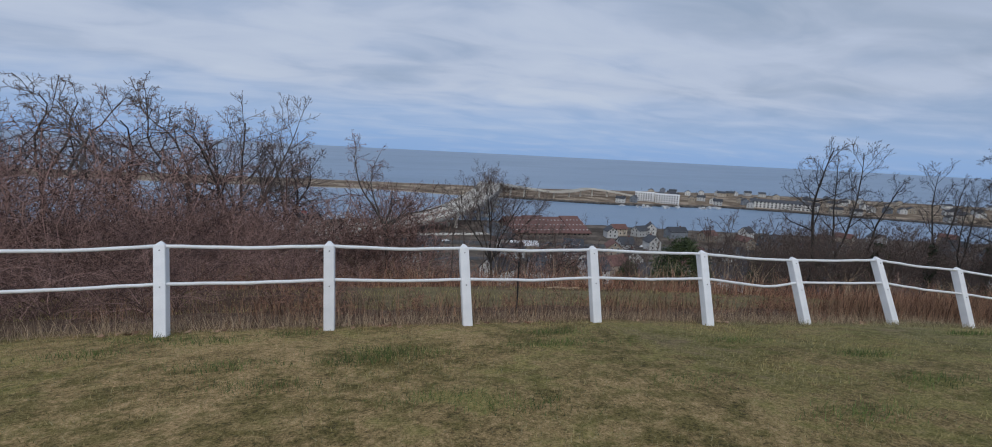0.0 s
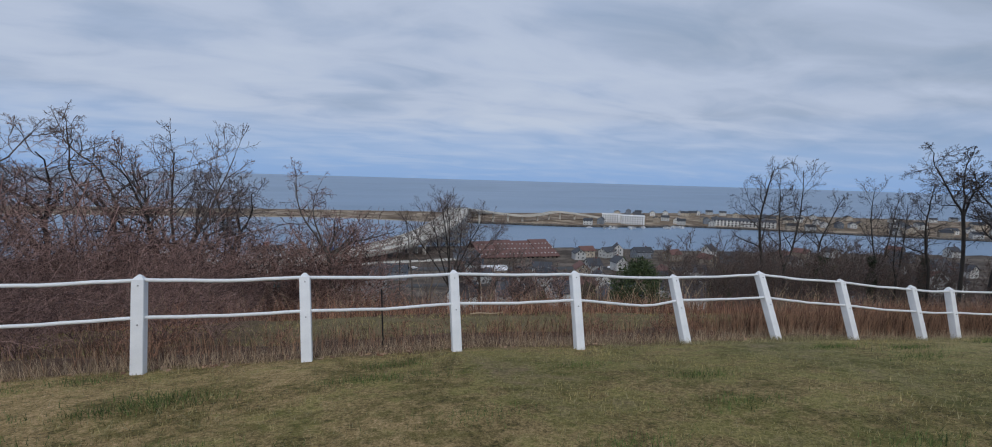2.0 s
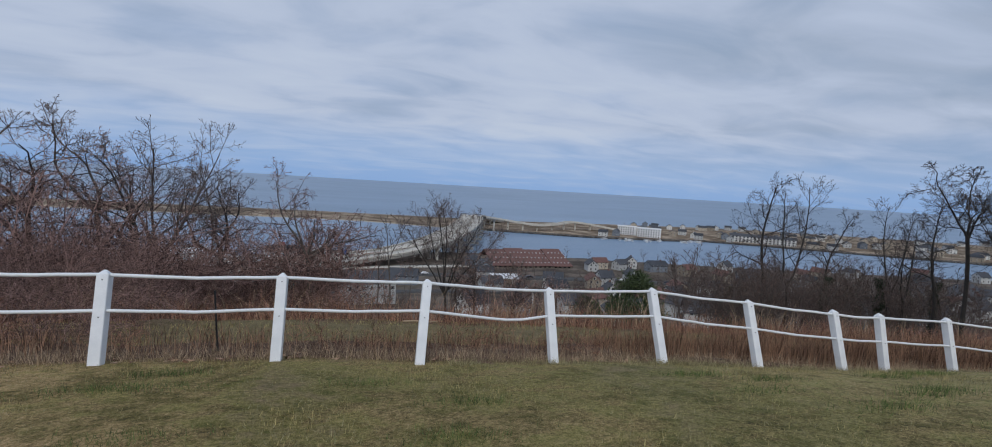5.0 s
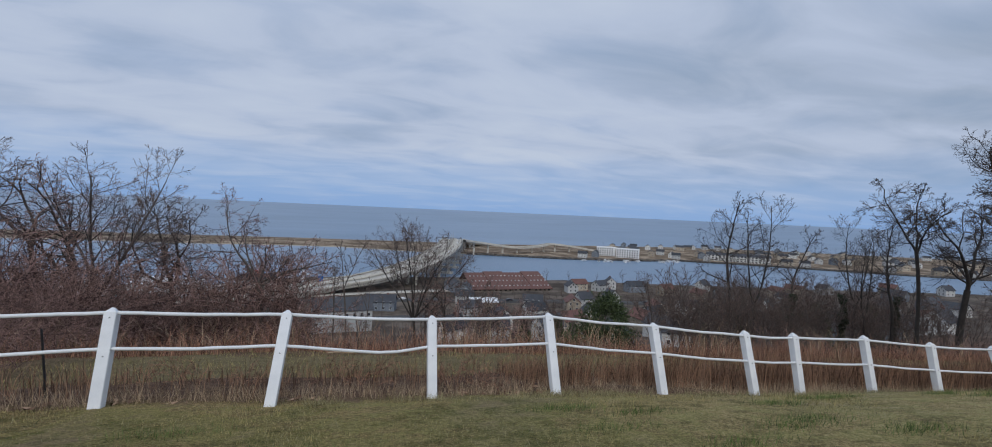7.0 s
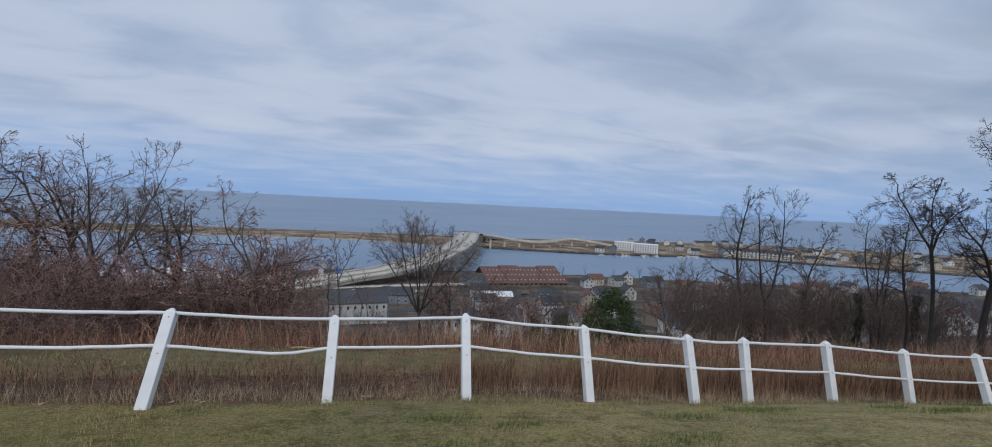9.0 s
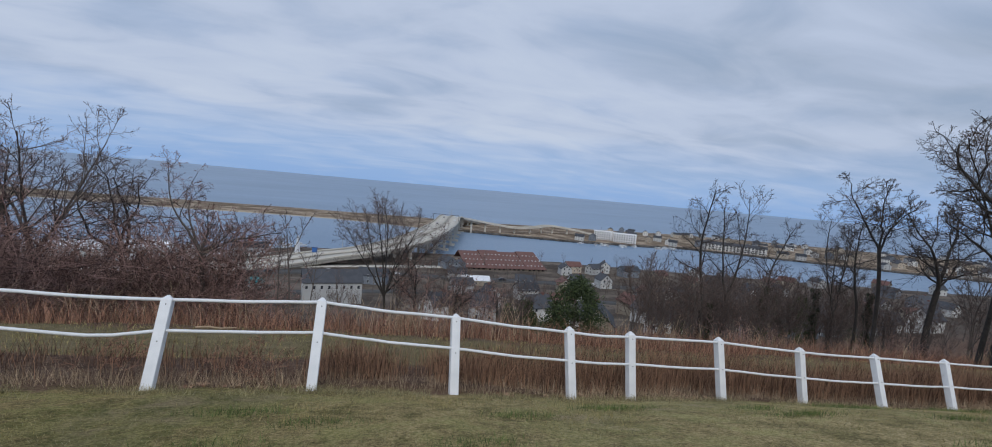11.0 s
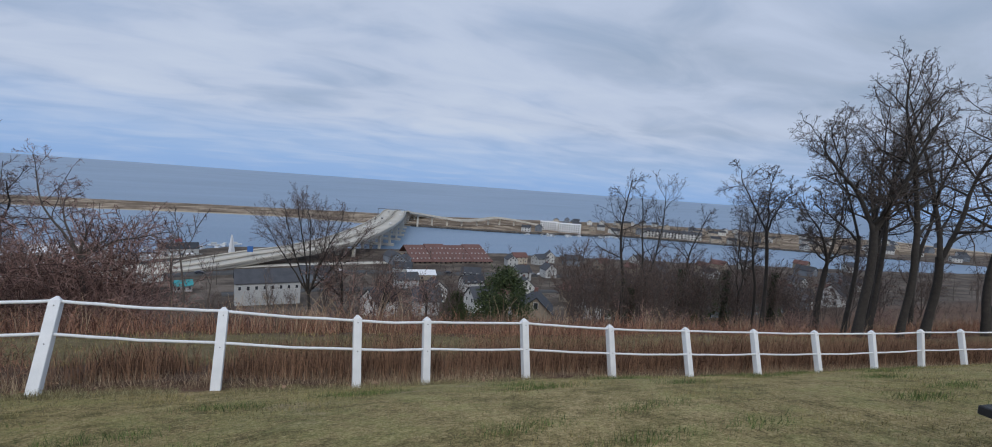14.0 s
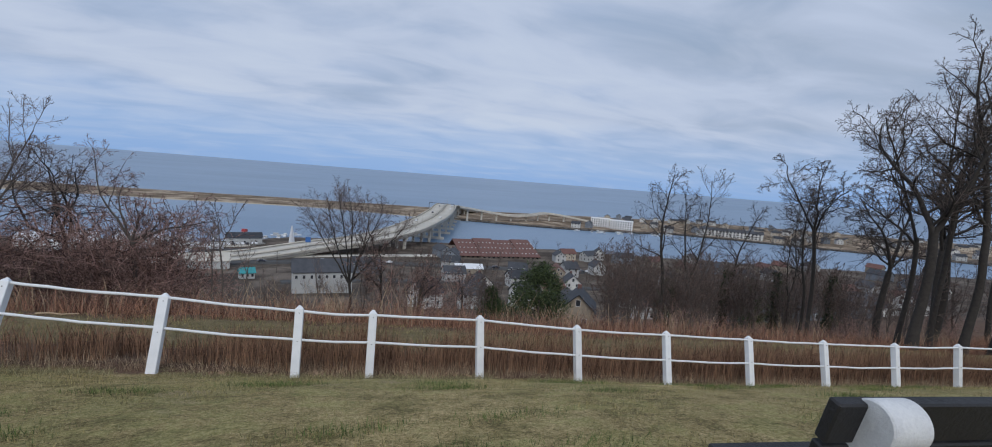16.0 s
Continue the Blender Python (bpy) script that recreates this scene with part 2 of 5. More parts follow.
M_TANSIDE = material("tan_siding", (0.26, 0.22, 0.17), (0.48, 0.42, 0.34), 0.3, 5, 0.8, 0.1, per_object=0.6)
M_BLUESIDE = material("blue_grey_siding", (0.10, 0.12, 0.15), (0.22, 0.25, 0.29), 0.3, 5, 0.8, 0.1, per_object=0.4)
M_ASPHALT = material("asphalt", (0.045, 0.045, 0.046), (0.08, 0.08, 0.078), 0.2, 6, 0.9, 0.2)
M_PALEROAD = material("worn_concrete_road", (0.42, 0.40, 0.35), (0.60, 0.56, 0.49), 0.05, 4, 0.9, 0.1)
M_GLASS = material("window_glass", (0.03, 0.035, 0.045), (0.05, 0.055, 0.065), 1, 8, 0.12, 0.0)
M_BLACK = material("weathered_black_plank", (0.007, 0.007, 0.008), (0.022, 0.021, 0.023), 4, 80, 0.55, 0.4)
M_TEAL = material("teal_canvas", (0.03, 0.22, 0.24), (0.06, 0.32, 0.34), 1, 8, 0.8, 0.1)
M_RED = material("red_paint", (0.40, 0.04, 0.05), (0.52, 0.07, 0.07), 1, 8, 0.5, 0.1)
M_BLUE = material("blue_paint", (0.03, 0.12, 0.36), (0.05, 0.16, 0.44), 1, 8, 0.5, 0.1)
M_STEEL = material("dull_steel", (0.10, 0.10, 0.10), (0.20, 0.20, 0.20), 2, 30, 0.5, 0.1, metal=0.6)

# ---- mesh helpers ----


def part(name, bm, mat, parent=None, label="", smooth=False):
    me = bpy.data.meshes.new(name)
    bm.to_mesh(me)
    bm.free()
    me.materials.append(mat)
    if smooth:
        me.shade_smooth()
    ob = new(name, me)
    ob.parent = parent
    return tagged(ob, label)


def raw(name, verts, faces, mat, parent=None, label="", kind=""):
    me = bpy.data.meshes.new(name)
    verts = np.asarray(verts, dtype=np.float32)
    faces = np.asarray(faces, dtype=np.int32)
    k = faces.shape[1]
    me.vertices.add(len(verts))
    me.vertices.foreach_set("co", verts.ravel())
    me.loops.add(faces.size)
    me.loops.foreach_set("vertex_index", faces.ravel())
    me.polygons.add(len(faces))
    me.polygons.foreach_set("loop_start", np.arange(0, faces.size, k, dtype=np.int32))
    me.update(calc_edges=True)
    me.materials.append(mat)
    ob = new(name, me)
    ob.parent = parent
    return tagged(ob, label, kind=kind)


def box(bm, x0, x1, y0, y1, z0, z1, m=None):
    v = [bm.verts.new((x, y, z)) for z in (z0, z1) for x, y in ((x0, y0), (x1, y0), (x1, y1), (x0, y1))]
    if m is not None:
        for w in v:
            w.co = m @ w.co
    for f in ((3, 2, 1, 0), (4, 5, 6, 7), (0, 1, 5, 4), (1, 2, 6, 5), (2, 3, 7, 6), (3, 0, 4, 7)):
        bm.faces.new([v[i] for i in f])
    return v


def prism(bm, outline, a0, a1, m=None):
    """An outline of (u, v) pulled along the first axis from a0 to a1: points (a, u, v)."""
    n = len(outline)
    p = [bm.verts.new((a0, u, v)) for u, v in outline]
    q = [bm.verts.new((a1, u, v)) for u, v in outline]
    if m is not None:
        for w in p + q:
            w.co = m @ w.co
    bm.faces.new(p[::-1])
    bm.faces.new(q)
    for i in range(n):
        bm.faces.new((p[i], p[(i + 1) % n], q[(i + 1) % n], q[i]))


def bevel(bm, width, segments=1):
    bmesh.ops.bevel(bm, geom=list(bm.edges), offset=width, segments=segments, affect="EDGES", clamp_overlap=True)


def empty(name, m, label, category="", group="", kind=""):
    ob = new(name)
    ob.empty_display_size = 0.2
    ob.matrix_world = m
    return tagged(ob, label, category, group, kind)


# ---- lie of the land ----
SEA = -60.0
FZ = ([-30, -8, -5, 0, 3.5, 5.2, 8.6, 11.3, 14.8, 18.6, 22.6, 40], [0.1, 0.05, 0.09, 0.0, -0.19, -0.25, -0.55, -0.75, -1.02, -1.25, -1.42, -2.0])
FY = ([-30, -5, 0, 3.5, 8.6, 11.3, 14.8, 18.6, 22.6, 40], [-0.8, -0.23, 0.0, 0.08, 0.17, 0.30, 0.19, 0.13, 0.0, -2.5])
LZ = ([-30, -3, 0, 2.5, 5.5, 7.7, 9.3, 11, 16, 40], [0.75, 0.80, 0.80, 0.86, 0.98, 1.07, 1.15, 1.19, 1.1, 0.3])
LY = ([-30, 3, 7, 9.3, 40], [-5.6, -5.7, -6.0, -6.2, -7.0])
DROP_Y = [0.0, 1.5, 3.5, 5.5, 7.5, 9, 12, 15, 22, 30, 45, 80, 130, 200, 270, 330, 380, 5000]
DROP_Z = [0.0, -0.35, -0.95, -1.35, -1.75, -2.2, -3.3, -4.6, -7.4, -10.3, -15.5, -26, -40, -50, -55.5, -57.5, -58.3, -58.3]
TOWN = ([-1500, -100, -75, -26, 59, 114, 181, 226, 350, 600, 1500], [300, 362, 372, 412, 405, 402, 386, 372, 340, 280, 150])
NEAR = ([-4800, -600, -344, -215, -148, -73, -18, 87, 168, 272, 309, 397, 450, 528, 674, 900, 1200, 4800],
        [900, 735, 721, 703, 705, 702, 693, 642, 617, 578, 572, 566, 575, 534, 448, 330, 180, -1500])
FAR = ([-4800, -600, -421, -266, -183, -93, -24, 110, 216, 356, 440, 670, 814, 1087, 1600, 4800],
       [1150, 890, 879, 869, 865, 862, 850, 838, 812, 828, 835, 850, 828, 734, 520, -1100])


def land(x, y):
    x, y = np.asarray(x, float), np.asarray(y, float)
    zf, yf = np.interp(x, *FZ), np.interp(x, *FY)
    zc, yc = np.interp(x, *LZ), np.interp(x, *LY)
    s = np.maximum((yf - y) / (yf - yc), 0)
    lawn = zf + (zc - zf) * np.where(s < 1, 1 - (1 - np.minimum(s, 1)) ** 1.5, 1 + 0.02 * (s - 1))
    d = y - yf
    fall = zf * np.exp(-np.maximum(d, 0) / 60) + np.interp(d, DROP_Y, DROP_Z)
    z = np.where(d < 0, lawn, fall)
    edge = np.interp(x, *TOWN)
    z = np.where((y > 200) & (y > edge), np.maximum(z - (y - edge) * 0.5, -64), z)
    far = (y > 400) | (y > edge + 15)
    a = (y - np.interp(x, *NEAR)) * 0.25
    b = (np.interp(x, *FAR) - y) * 0.06
    isle = np.clip(np.minimum(a, b), -4, 1.8) + SEA
    return np.where(far, np.maximum(isle, -64), z)


def h(x, y):
    return float(land(x, y))


def axis(parts):
    return np.unique(np.concatenate([np.arange(a, b, s) for a, b, s in parts]))


gx = axis([(-4800, -800, 400), (-800, -120, 20), (-120, -30, 5), (-30, -12, 1), (-12, 28, 0.3), (28, 60, 1.5), (60, 200, 6), (200, 1200, 20), (1200, 4801, 400)])
gy = axis([(-4800, -400, 400), (-400, -30, 30), (-30, -10, 1.5), (-10, 16, 0.3), (16, 60, 1.5), (60, 360, 6), (360, 900, 8), (900, 4801, 300)])
GX, GY = np.meshgrid(gx, gy)
GZ = land(GX, GY)
rough = np.array([[noise.noise((x * 0.9, y * 0.9, 0)) for x in gx] for y in gy])
near_mask = (np.abs(GX) < 60) & (np.abs(GY) < 60)
GZ = GZ + np.where(near_mask, rough * np.where(GY > 0.5, 0.10, 0.025), 0)
GZ = np.where((GX ** 2 + GY ** 2) > 1500 ** 2, np.minimum(GZ, np.where(GY < 0, 0.0, -64)), GZ)
nx, ny = len(gx), len(gy)
idx = np.arange(nx * ny).reshape(ny, nx)
quads = np.stack([idx[:-1, :-1], idx[:-1, 1:], idx[1:, 1:], idx[1:, :-1]], -1).reshape(-1, 4)
ground = raw("ground", np.stack([GX, GY, GZ], -1).reshape(-1, 3), quads, M_GROUND, label="mown hilltop lawn falling away to brush, town and sandy spit", kind="structure")
ground.data.shade_smooth()

wx = axis([(-4800, 4801, 200)])
wy = axis([(100, 1500, 50), (1500, 4801, 200)])
WX, WY = np.meshgrid(wx, wy)
R = np.clip((np.hypot(WX, WY) - 1500) / 3300, 0, 1.3)
WZ = SEA + 41 * np.where(R < 1, R * R * (3 - 2 * R), 1.0)
idx = np.arange(len(wx) * len(wy)).reshape(len(wy), len(wx))
quads = np.stack([idx[:-1, :-1], idx[:-1, 1:], idx[1:, 1:], idx[1:, :-1]], -1).reshape(-1, 4)
sea = raw("water", np.stack([WX, WY, WZ], -1).reshape(-1, 3), quads, M_WATER, label="calm grey-blue sea and river with faint ripples", kind="structure")
sea.data.shade_smooth()

# ---- fence ----
POSTS = [(-8.2, -0.45, 0.04, -8.3, -0.15), (-6.6, -0.33, 0.045, -6.75, 0.05), (-4.98, -0.234, 0.091, -5.111, 0.177), (-3.338, -0.118, 0.053, -3.354, 0.055), (-1.733, -0.064, 0.022, -1.778, 0.232),
         (0.0, 0.0, 0.0, -0.001, 0.322), (1.644, -0.065, -0.016, 1.737, 0.379), (3.457, 0.084, -0.194, 3.485, 0.525), (5.129, 0.072, -0.242, 5.162, 0.527),
         (6.868, 0.145, -0.382, 6.894, 0.516), (8.587, 0.17, -0.546, 8.593, 0.478), (9.606, 0.24, -0.637, 9.63, 0.483), (11.333, 0.299, -0.749, 11.327, 0.531),
         (13.125, 0.337, -0.949, 13.104, 0.545), (14.853, 0.192, -1.038, 14.98, 0.58), (16.75, 0.194, -1.171, 16.92, 0.57), (18.656, 0.146, -1.289, 18.8, 0.478),
         (20.45, 0.0, -1.333, 20.65, 0.305), (22.4, 0.0, -1.40, 22.42, 0.15), (24.1, -0.15, -1.45, 24.2, 0.1), (25.9, -0.3, -1.5, 26.0, 0.0)]


def fence_post():
    bm = bmesh.new()
    w = 0.058
    box(bm, -w, w, -w, w, -0.3, 0.96)
    top = [v for v in bm.verts if v.co.z > 0.9]
    r = bmesh.ops.extrude_face_region(bm, geom=[f for f in bm.faces if all(v in top for v in f.verts)])
    for v in r["geom"]:
        if isinstance(v, bmesh.types.BMVert):
            v.co.x, v.co.y, v.co.z = v.co.x * 0.22, v.co.y * 0.22, 1.012
    bevel(bm, 0.006)
    return bm


fence = empty("fence", pose(0, 0, 0), "white wooden post fence with two thin rails edging the lawn", "fence")
first_post = bolt_me = None
tops = []
for bx, by, bz, tx, ty in POSTS:
    up_v = Vector((tx - bx, ty - by, 0))
    up_v.z = math.sqrt(max(1.02 ** 2 - up_v.length ** 2, 0.5))
    up_v.normalize()
    side = Vector((1, 0, 0))
    front = up_v.cross(side).normalized()
    side = front.cross(up_v).normalized()
    rot = Matrix((side, front, up_v)).transposed().to_4x4()
    tall_by = {3.457: 1.04, 5.129: 1.10, 6.868: 1.02}.get(bx, 1.0)
    mtx = Matrix.Translation((bx, by, bz)) @ rot @ Matrix.Diagonal((1, 1, tall_by, 1))
    if first_post is None:
        first_post = part("post", fence_post(), M_WHITE, fence, "square white wooden post with a pointed cap")
        ob = first_post
    else:
        ob = new("post", first_post.data)
        ob.parent = fence
        tagged(ob, "square white wooden post with a pointed cap")
    ob.matrix_basis = mtx
    for zz in (0.90, 0.50):
        if bolt_me is None:
            bm = bmesh.new()
            bmesh.ops.create_cone(bm, segments=8, radius1=0.008, radius2=0.006, depth=0.008, cap_ends=True, matrix=Matrix.Rotation(radians(90), 4, "X"))
            bo = part("bolt", bm, M_STEEL, ob)
            bolt_me = bo.data
        else:
            bo = new("bolt", bolt_me)
            bo.parent = ob
        bo.matrix_basis = pose(0.004, -0.061, zz)
    tops.append(mtx)


def tube(points, radii, sides=6):
    """Vertices and quads of a tube along points."""
    pts = [Vector(p) for p in points]
    vs, fs = [], []
    for i, p in enumerate(pts):
        d = (pts[min(i + 1, len(pts) - 1)] - pts[max(i - 1, 0)]).normalized()
        a = d.orthogonal().normalized() if abs(d.z) > 0.9 else d.cross(Vector((0, 0, 1))).normalized()
        b = d.cross(a)
        for k in range(sides):
            w = 2 * math.pi * k / sides
            vs.append(p + (a * math.cos(w) + b * math.sin(w)) * radii[i])
    for i in range(len(pts) - 1):
        for k in range(sides):
            q, r = i * sides + k, i * sides + (k + 1) % sides
            fs.append((q, r, r + sides, q + sides))
    return vs, fs


rng = random.Random(5)
LOW = [0.54, 0.54, 0.54, 0.57, 0.57, 0.58, 0.59, 0.62, 0.61, 0.56, 0.53, 0.53, 0.50, 0.49, 0.48, 0.48, 0.48, 0.48, 0.48, 0.48, 0.48]
for level, name, lab in ((0.93, "top_rail", "thin white upper rail"), (0.46, "lower_rail", "thin white lower rail, bowed between the posts")):
    for i in range(len(tops) - 1):
        la, lb = (level + (0.025 if i < 10 else 0), level + (0.025 if i < 9 else 0)) if level > 0.5 else (LOW[i], LOW[i + 1])
        a, b = tops[i] @ Vector((0, -0.02, la)), tops[i + 1] @ Vector((0, -0.02, lb))
        sag = 0.006 + rng.random() * 0.018 + (0.075 if (i == 6 and level < 0.5) else 0)
        pts, rad = [], []
        for k in range(9):
            u = k / 8
            peak = 1 - abs((u - (0.68 if (i == 6 and level < 0.5) else 0.5)) / (0.68 if (i == 6 and level < 0.5 and u < 0.68) else (0.32 if (i == 6 and level < 0.5) else 0.5)))
            pts.append(a.lerp(b, u) + Vector((0, 0, -sag * peak + rng.uniform(-0.003, 0.003))))
            rad.append(0.020 if level > 0.5 else 0.019)
        vs, fs = tube(pts, rad, 8)
        rail = raw(name, vs, fs, M_WHITE, fence, lab)
        rail.data.shade_smooth()

stake = empty("garden_stake", pose(-0.85, 0.85, h(-0.85, 0.85), 3, -2), "thin dark rusty stake standing in the weeds", "stake")
bm = bmesh.new()
bmesh.ops.create_cone(bm, segments=6, radius1=0.013, radius2=0.011, depth=1.0, cap_ends=True, matrix=Matrix.Translation((0, 0, 0.32)))
part("shaft", bm, M_BLACK, stake)
vs, fs = tube([(0, 0, 0), (0.3, 0.04, 0.02), (0.6, 0.0, 0.01), (0.95, 0.08, 0.03)], [0.022, 0.025, 0.02, 0.014], 7)
log = empty("fallen_branch", pose(1.9, 7.3, h(1.9, 7.3) + 0.05, 0, 0, -12), "pale fallen branch lying in the terrace grass", "branch")
raw("wood", vs, fs, M_TAN, log)

# ---- bare trees ----


def frames_of(pts):
    d = np.gradient(pts, axis=0)
    d /= np.linalg.norm(d, axis=1, keepdims=True) + 1e-9
    ref = np.where(np.abs(d[:, 2:3]) > 0.8, np.array([[1.0, 0, 0]]), np.array([[0, 0, 1.0]]))
    a = np.cross(d, ref)
    a /= np.linalg.norm(a, axis=1, keepdims=True) + 1e-9
    return a, np.cross(d, a)


class Wood:
    """Collects tubes of one thickness class into one mesh."""

    def __init__(self, sides):
        self.sides, self.v, self.f, self.n = sides, [], [], 0

    def add(self, pts, rad):
        pts = np.asarray(pts, float)
        a, b = frames_of(pts)
        w = np.linspace(0, 2 * np.pi, self.sides, endpoint=False)
        ring = pts[:, None] + (a[:, None] * np.cos(w)[None, :, None] + b[:, None] * np.sin(w)[None, :, None]) * np.asarray(rad)[:, None, None]
        self.v.append(ring.reshape(-1, 3))
        i, k = np.meshgrid(np.arange(len(pts) - 1), np.arange(self.sides), indexing="ij")
        q, r = i * self.sides + k, i * self.sides + (k + 1) % self.sides
        self.f.append(np.stack([q, r, r + self.sides, q + self.sides], -1).reshape(-1, 4) + self.n)
        self.n += len(pts) * self.sides

    def merge_tubes(self, o):
        self.merge([o])

    def merge(self, others):
        for o in others:
            self.v += o.v
            self.f += [f + self.n for f in o.f]
            self.n += o.n

    def mesh(self, name, mat, parent, label="", kind=""):
        ob = raw(name, np.concatenate(self.v), np.concatenate(self.f), mat, parent, label, kind)
        return ob


def grow(rs, woods, start, way, length, radius, depth, spread, droop, twist, kids, reach=1.0, thick=1.0, clear=0.38):
    """One limb and, from it, its shoots, down to twigs. woods: by depth from trunk to twig."""
    n = (9, 6, 4, 2, 2)[min(depth, 4)]
    pts, d = [np.array(start)], np.array(way) / np.linalg.norm(way)
    dirs = [d]
    for i in range(n - 1):
        d = d + rs.normal(0, twist, 3) + np.array([0, 0, droop])
        d /= np.linalg.norm(d)
        pts.append(pts[-1] + d * length / (n - 1))
        dirs.append(d)
    rad = radius * np.linspace(1, 0.42 if depth < 3 else 0.5, n)
    woods[min(depth, len(woods) - 1)].add(pts, rad)
    if depth >= len(kids):
        return
    for j in range(kids[depth]):
        u = 0.28 + 0.70 * (j + rs.random()) / kids[depth] if depth else clear + (1.06 - clear) * (j + rs.random()) / kids[depth]
        u = min(u, 1.0)
        k = min(int(u * (n - 1)), n - 2)
        p = pts[k] + (pts[k + 1] - pts[k]) * (u * (n - 1) - k)
        side = rs.normal(0, 1, 3)
        side -= dirs[k] * side.dot(dirs[k])
        side /= np.linalg.norm(side) + 1e-9
        ang = spread * (0.6 + 0.7 * rs.random())
        w = dirs[k] * math.cos(ang) + side * math.sin(ang)
        grow(rs, woods, p, w, length * (0.46 + 0.28 * rs.random()) * (1.0 - 0.35 * u if depth else reach * (1.15 - 0.45 * u)), max(radius * (0.60 - 0.22 * u) * (thick if depth == 0 else 1), 0.0035), depth + 1, spread, droop, twist * 1.15, kids, reach, thick, clear)


def bare_tree(name, seed, height, radius, label, category="tree", spread=0.6, droop=0.05, twist=0.13, kids=(7, 6, 6, 5), stems=1, lean=(0, 0), twig=M_TWIG, bark=M_BARK, reach=1.0, thick=1.0, clear=0.38, group=""):
    rs = np.random.RandomState(seed)
    thing = empty(name, pose(0, 0, 0), label, category, group)
    woods = [Wood(8), Wood(4), Wood(3), Wood(3)]
    for s in range(stems):
        a = rs.random() * 6.28
        off = 0.0 if stems == 1 else 0.35
        way = (lean[0] + off * math.cos(a) * (0.6 + rs.random() * 0.5), lean[1] + off * math.sin(a) * (0.6 + rs.random() * 0.5), 1)
        hgt = height * (1 if stems == 1 else 0.75 + 0.3 * rs.random())
        grow(rs, woods, (0.12 * math.cos(a) * (stems > 1), 0.12 * math.sin(a) * (stems > 1), -0.4), way, hgt * 0.8, radius, 0, spread, droop, twist * 0.55, kids, reach, thick, clear)
    woods[0].merge_tubes(woods[1])
    woods[0].mesh("trunk", bark, thing).data.shade_smooth()
    crown = woods[2]
    crown.merge(woods[3:])
    crown.mesh("crown", twig, thing, kind="stuff")
    return thing


def set_tree(master, spots, label=None):
    """Puts the master at the first spot and copies of it at the others: x, y, scale, turn."""
    for i, (x, y, sc, tu) in enumerate(spots):
        ob = master if i == 0 else copy_thing(master, Matrix())
        ob.matrix_basis = Matrix.Translation((x, y, h(x, y))) @ pose(0, 0, 0, 0, 0, tu) @ Matrix.Scale(sc, 4)


def set_top(thing, x, y, top, native, turn_deg=0, copied=True):
    """Stands a copy at (x, y) so that its top reaches the height top."""
    z = h(x, y)
    ob = copy_thing(thing, Matrix()) if copied else thing
    ob.matrix_basis = Matrix.Translation((x, y, z)) @ pose(0, 0, 0, 0, 0, turn_deg) @ Matrix.Scale((top - z) / native, 4)
    return ob


def native_top(thing):
    z = [max(v.co.z for v in c.data.vertices) for c in thing.children]
    return max(z)


def shoot(rs, woods, p, d, length, r, lev, S, u0=0.12):
    """One shoot and its side shoots. S gives, level by level: points, kids, angle, reach, wobble, lift; and the thinnest radii."""
    n = S["points"][lev]
    pts, dirs, d = [np.array(p, float)], [], np.array(d, float) / np.linalg.norm(d)
    for i in range(n - 1):
        d = d + rs.normal(0, S["wobble"][lev], 3) + np.array([0, 0, S["lift"][lev]])
        d /= np.linalg.norm(d)
        dirs.append(d)
        pts.append(pts[-1] + d * length / (n - 1))
    thin = S["thin"][lev]
    rad = np.maximum(r * (1 - 0.78 * np.linspace(0, 1, n)), thin)
    woods[min(lev, len(woods) - 1)].add(pts, rad)
    if lev + 1 >= len(S["points"]):
        return
    kids = S["kids"][lev]
    turn0 = rs.rand() * 6.28
    for j in range(kids):
        u = min(u0 + (1.0 - u0) * (j + rs.rand()) / kids, 0.99)
        k = int(u * (n - 1))
        q = pts[k] + (pts[k + 1] - pts[k]) * (u * (n - 1) - k)
        e = dirs[k]
        s1 = np.cross(e, (0, 0, 1) if abs(e[2]) < 0.9 else (1, 0, 0))
        s1 /= np.linalg.norm(s1)
        s2 = np.cross(e, s1)
        az = turn0 + j * 2.4 + rs.normal(0, 0.5)
        ang = S["angle"][lev] * (1.2 - 0.45 * u) * (0.75 + 0.5 * rs.rand())
        w = e * math.cos(ang) + (s1 * math.cos(az) + s2 * math.sin(az)) * math.sin(ang)
        shoot(rs, woods, q, w, length * S["reach"][lev] * (1.2 - 0.72 * u) * (0.7 + 0.6 * rs.rand()), max(rad[k] * 0.58, S["thin"][lev + 1]), lev + 1, S)


OAK = dict(points=(11, 6, 4, 3, 2), kids=(13, 8, 5, 4), angle=(0.95, 0.8, 0.85, 0.8), reach=(0.42, 0.48, 0.45, 0.5), wobble=(0.085, 0.16, 0.2, 0.25, 0.2), lift=(0.03, 0.09, 0.05, 0.03, 0.0), thin=(0.03, 0.018, 0.012, 0.009, 0.006))
FAN = dict(OAK, kids=(9, 7, 5, 4), angle=(0.7, 0.75, 0.8, 0.8), reach=(0.48, 0.5, 0.45, 0.5), wobble=(0.07, 0.12, 0.16, 0.2, 0.2), lift=(0.035, 0.06, 0.04, 0.02, 0.0))
CROOKED = dict(OAK, kids=(8, 6, 5, 4), angle=(0.95, 0.9, 0.9, 0.9), reach=(0.52, 0.52, 0.5, 0.5), wobble=(0.18, 0.26, 0.28, 0.3, 0.2), lift=(0.05, 0.05, 0.03, 0.0, 0.0))
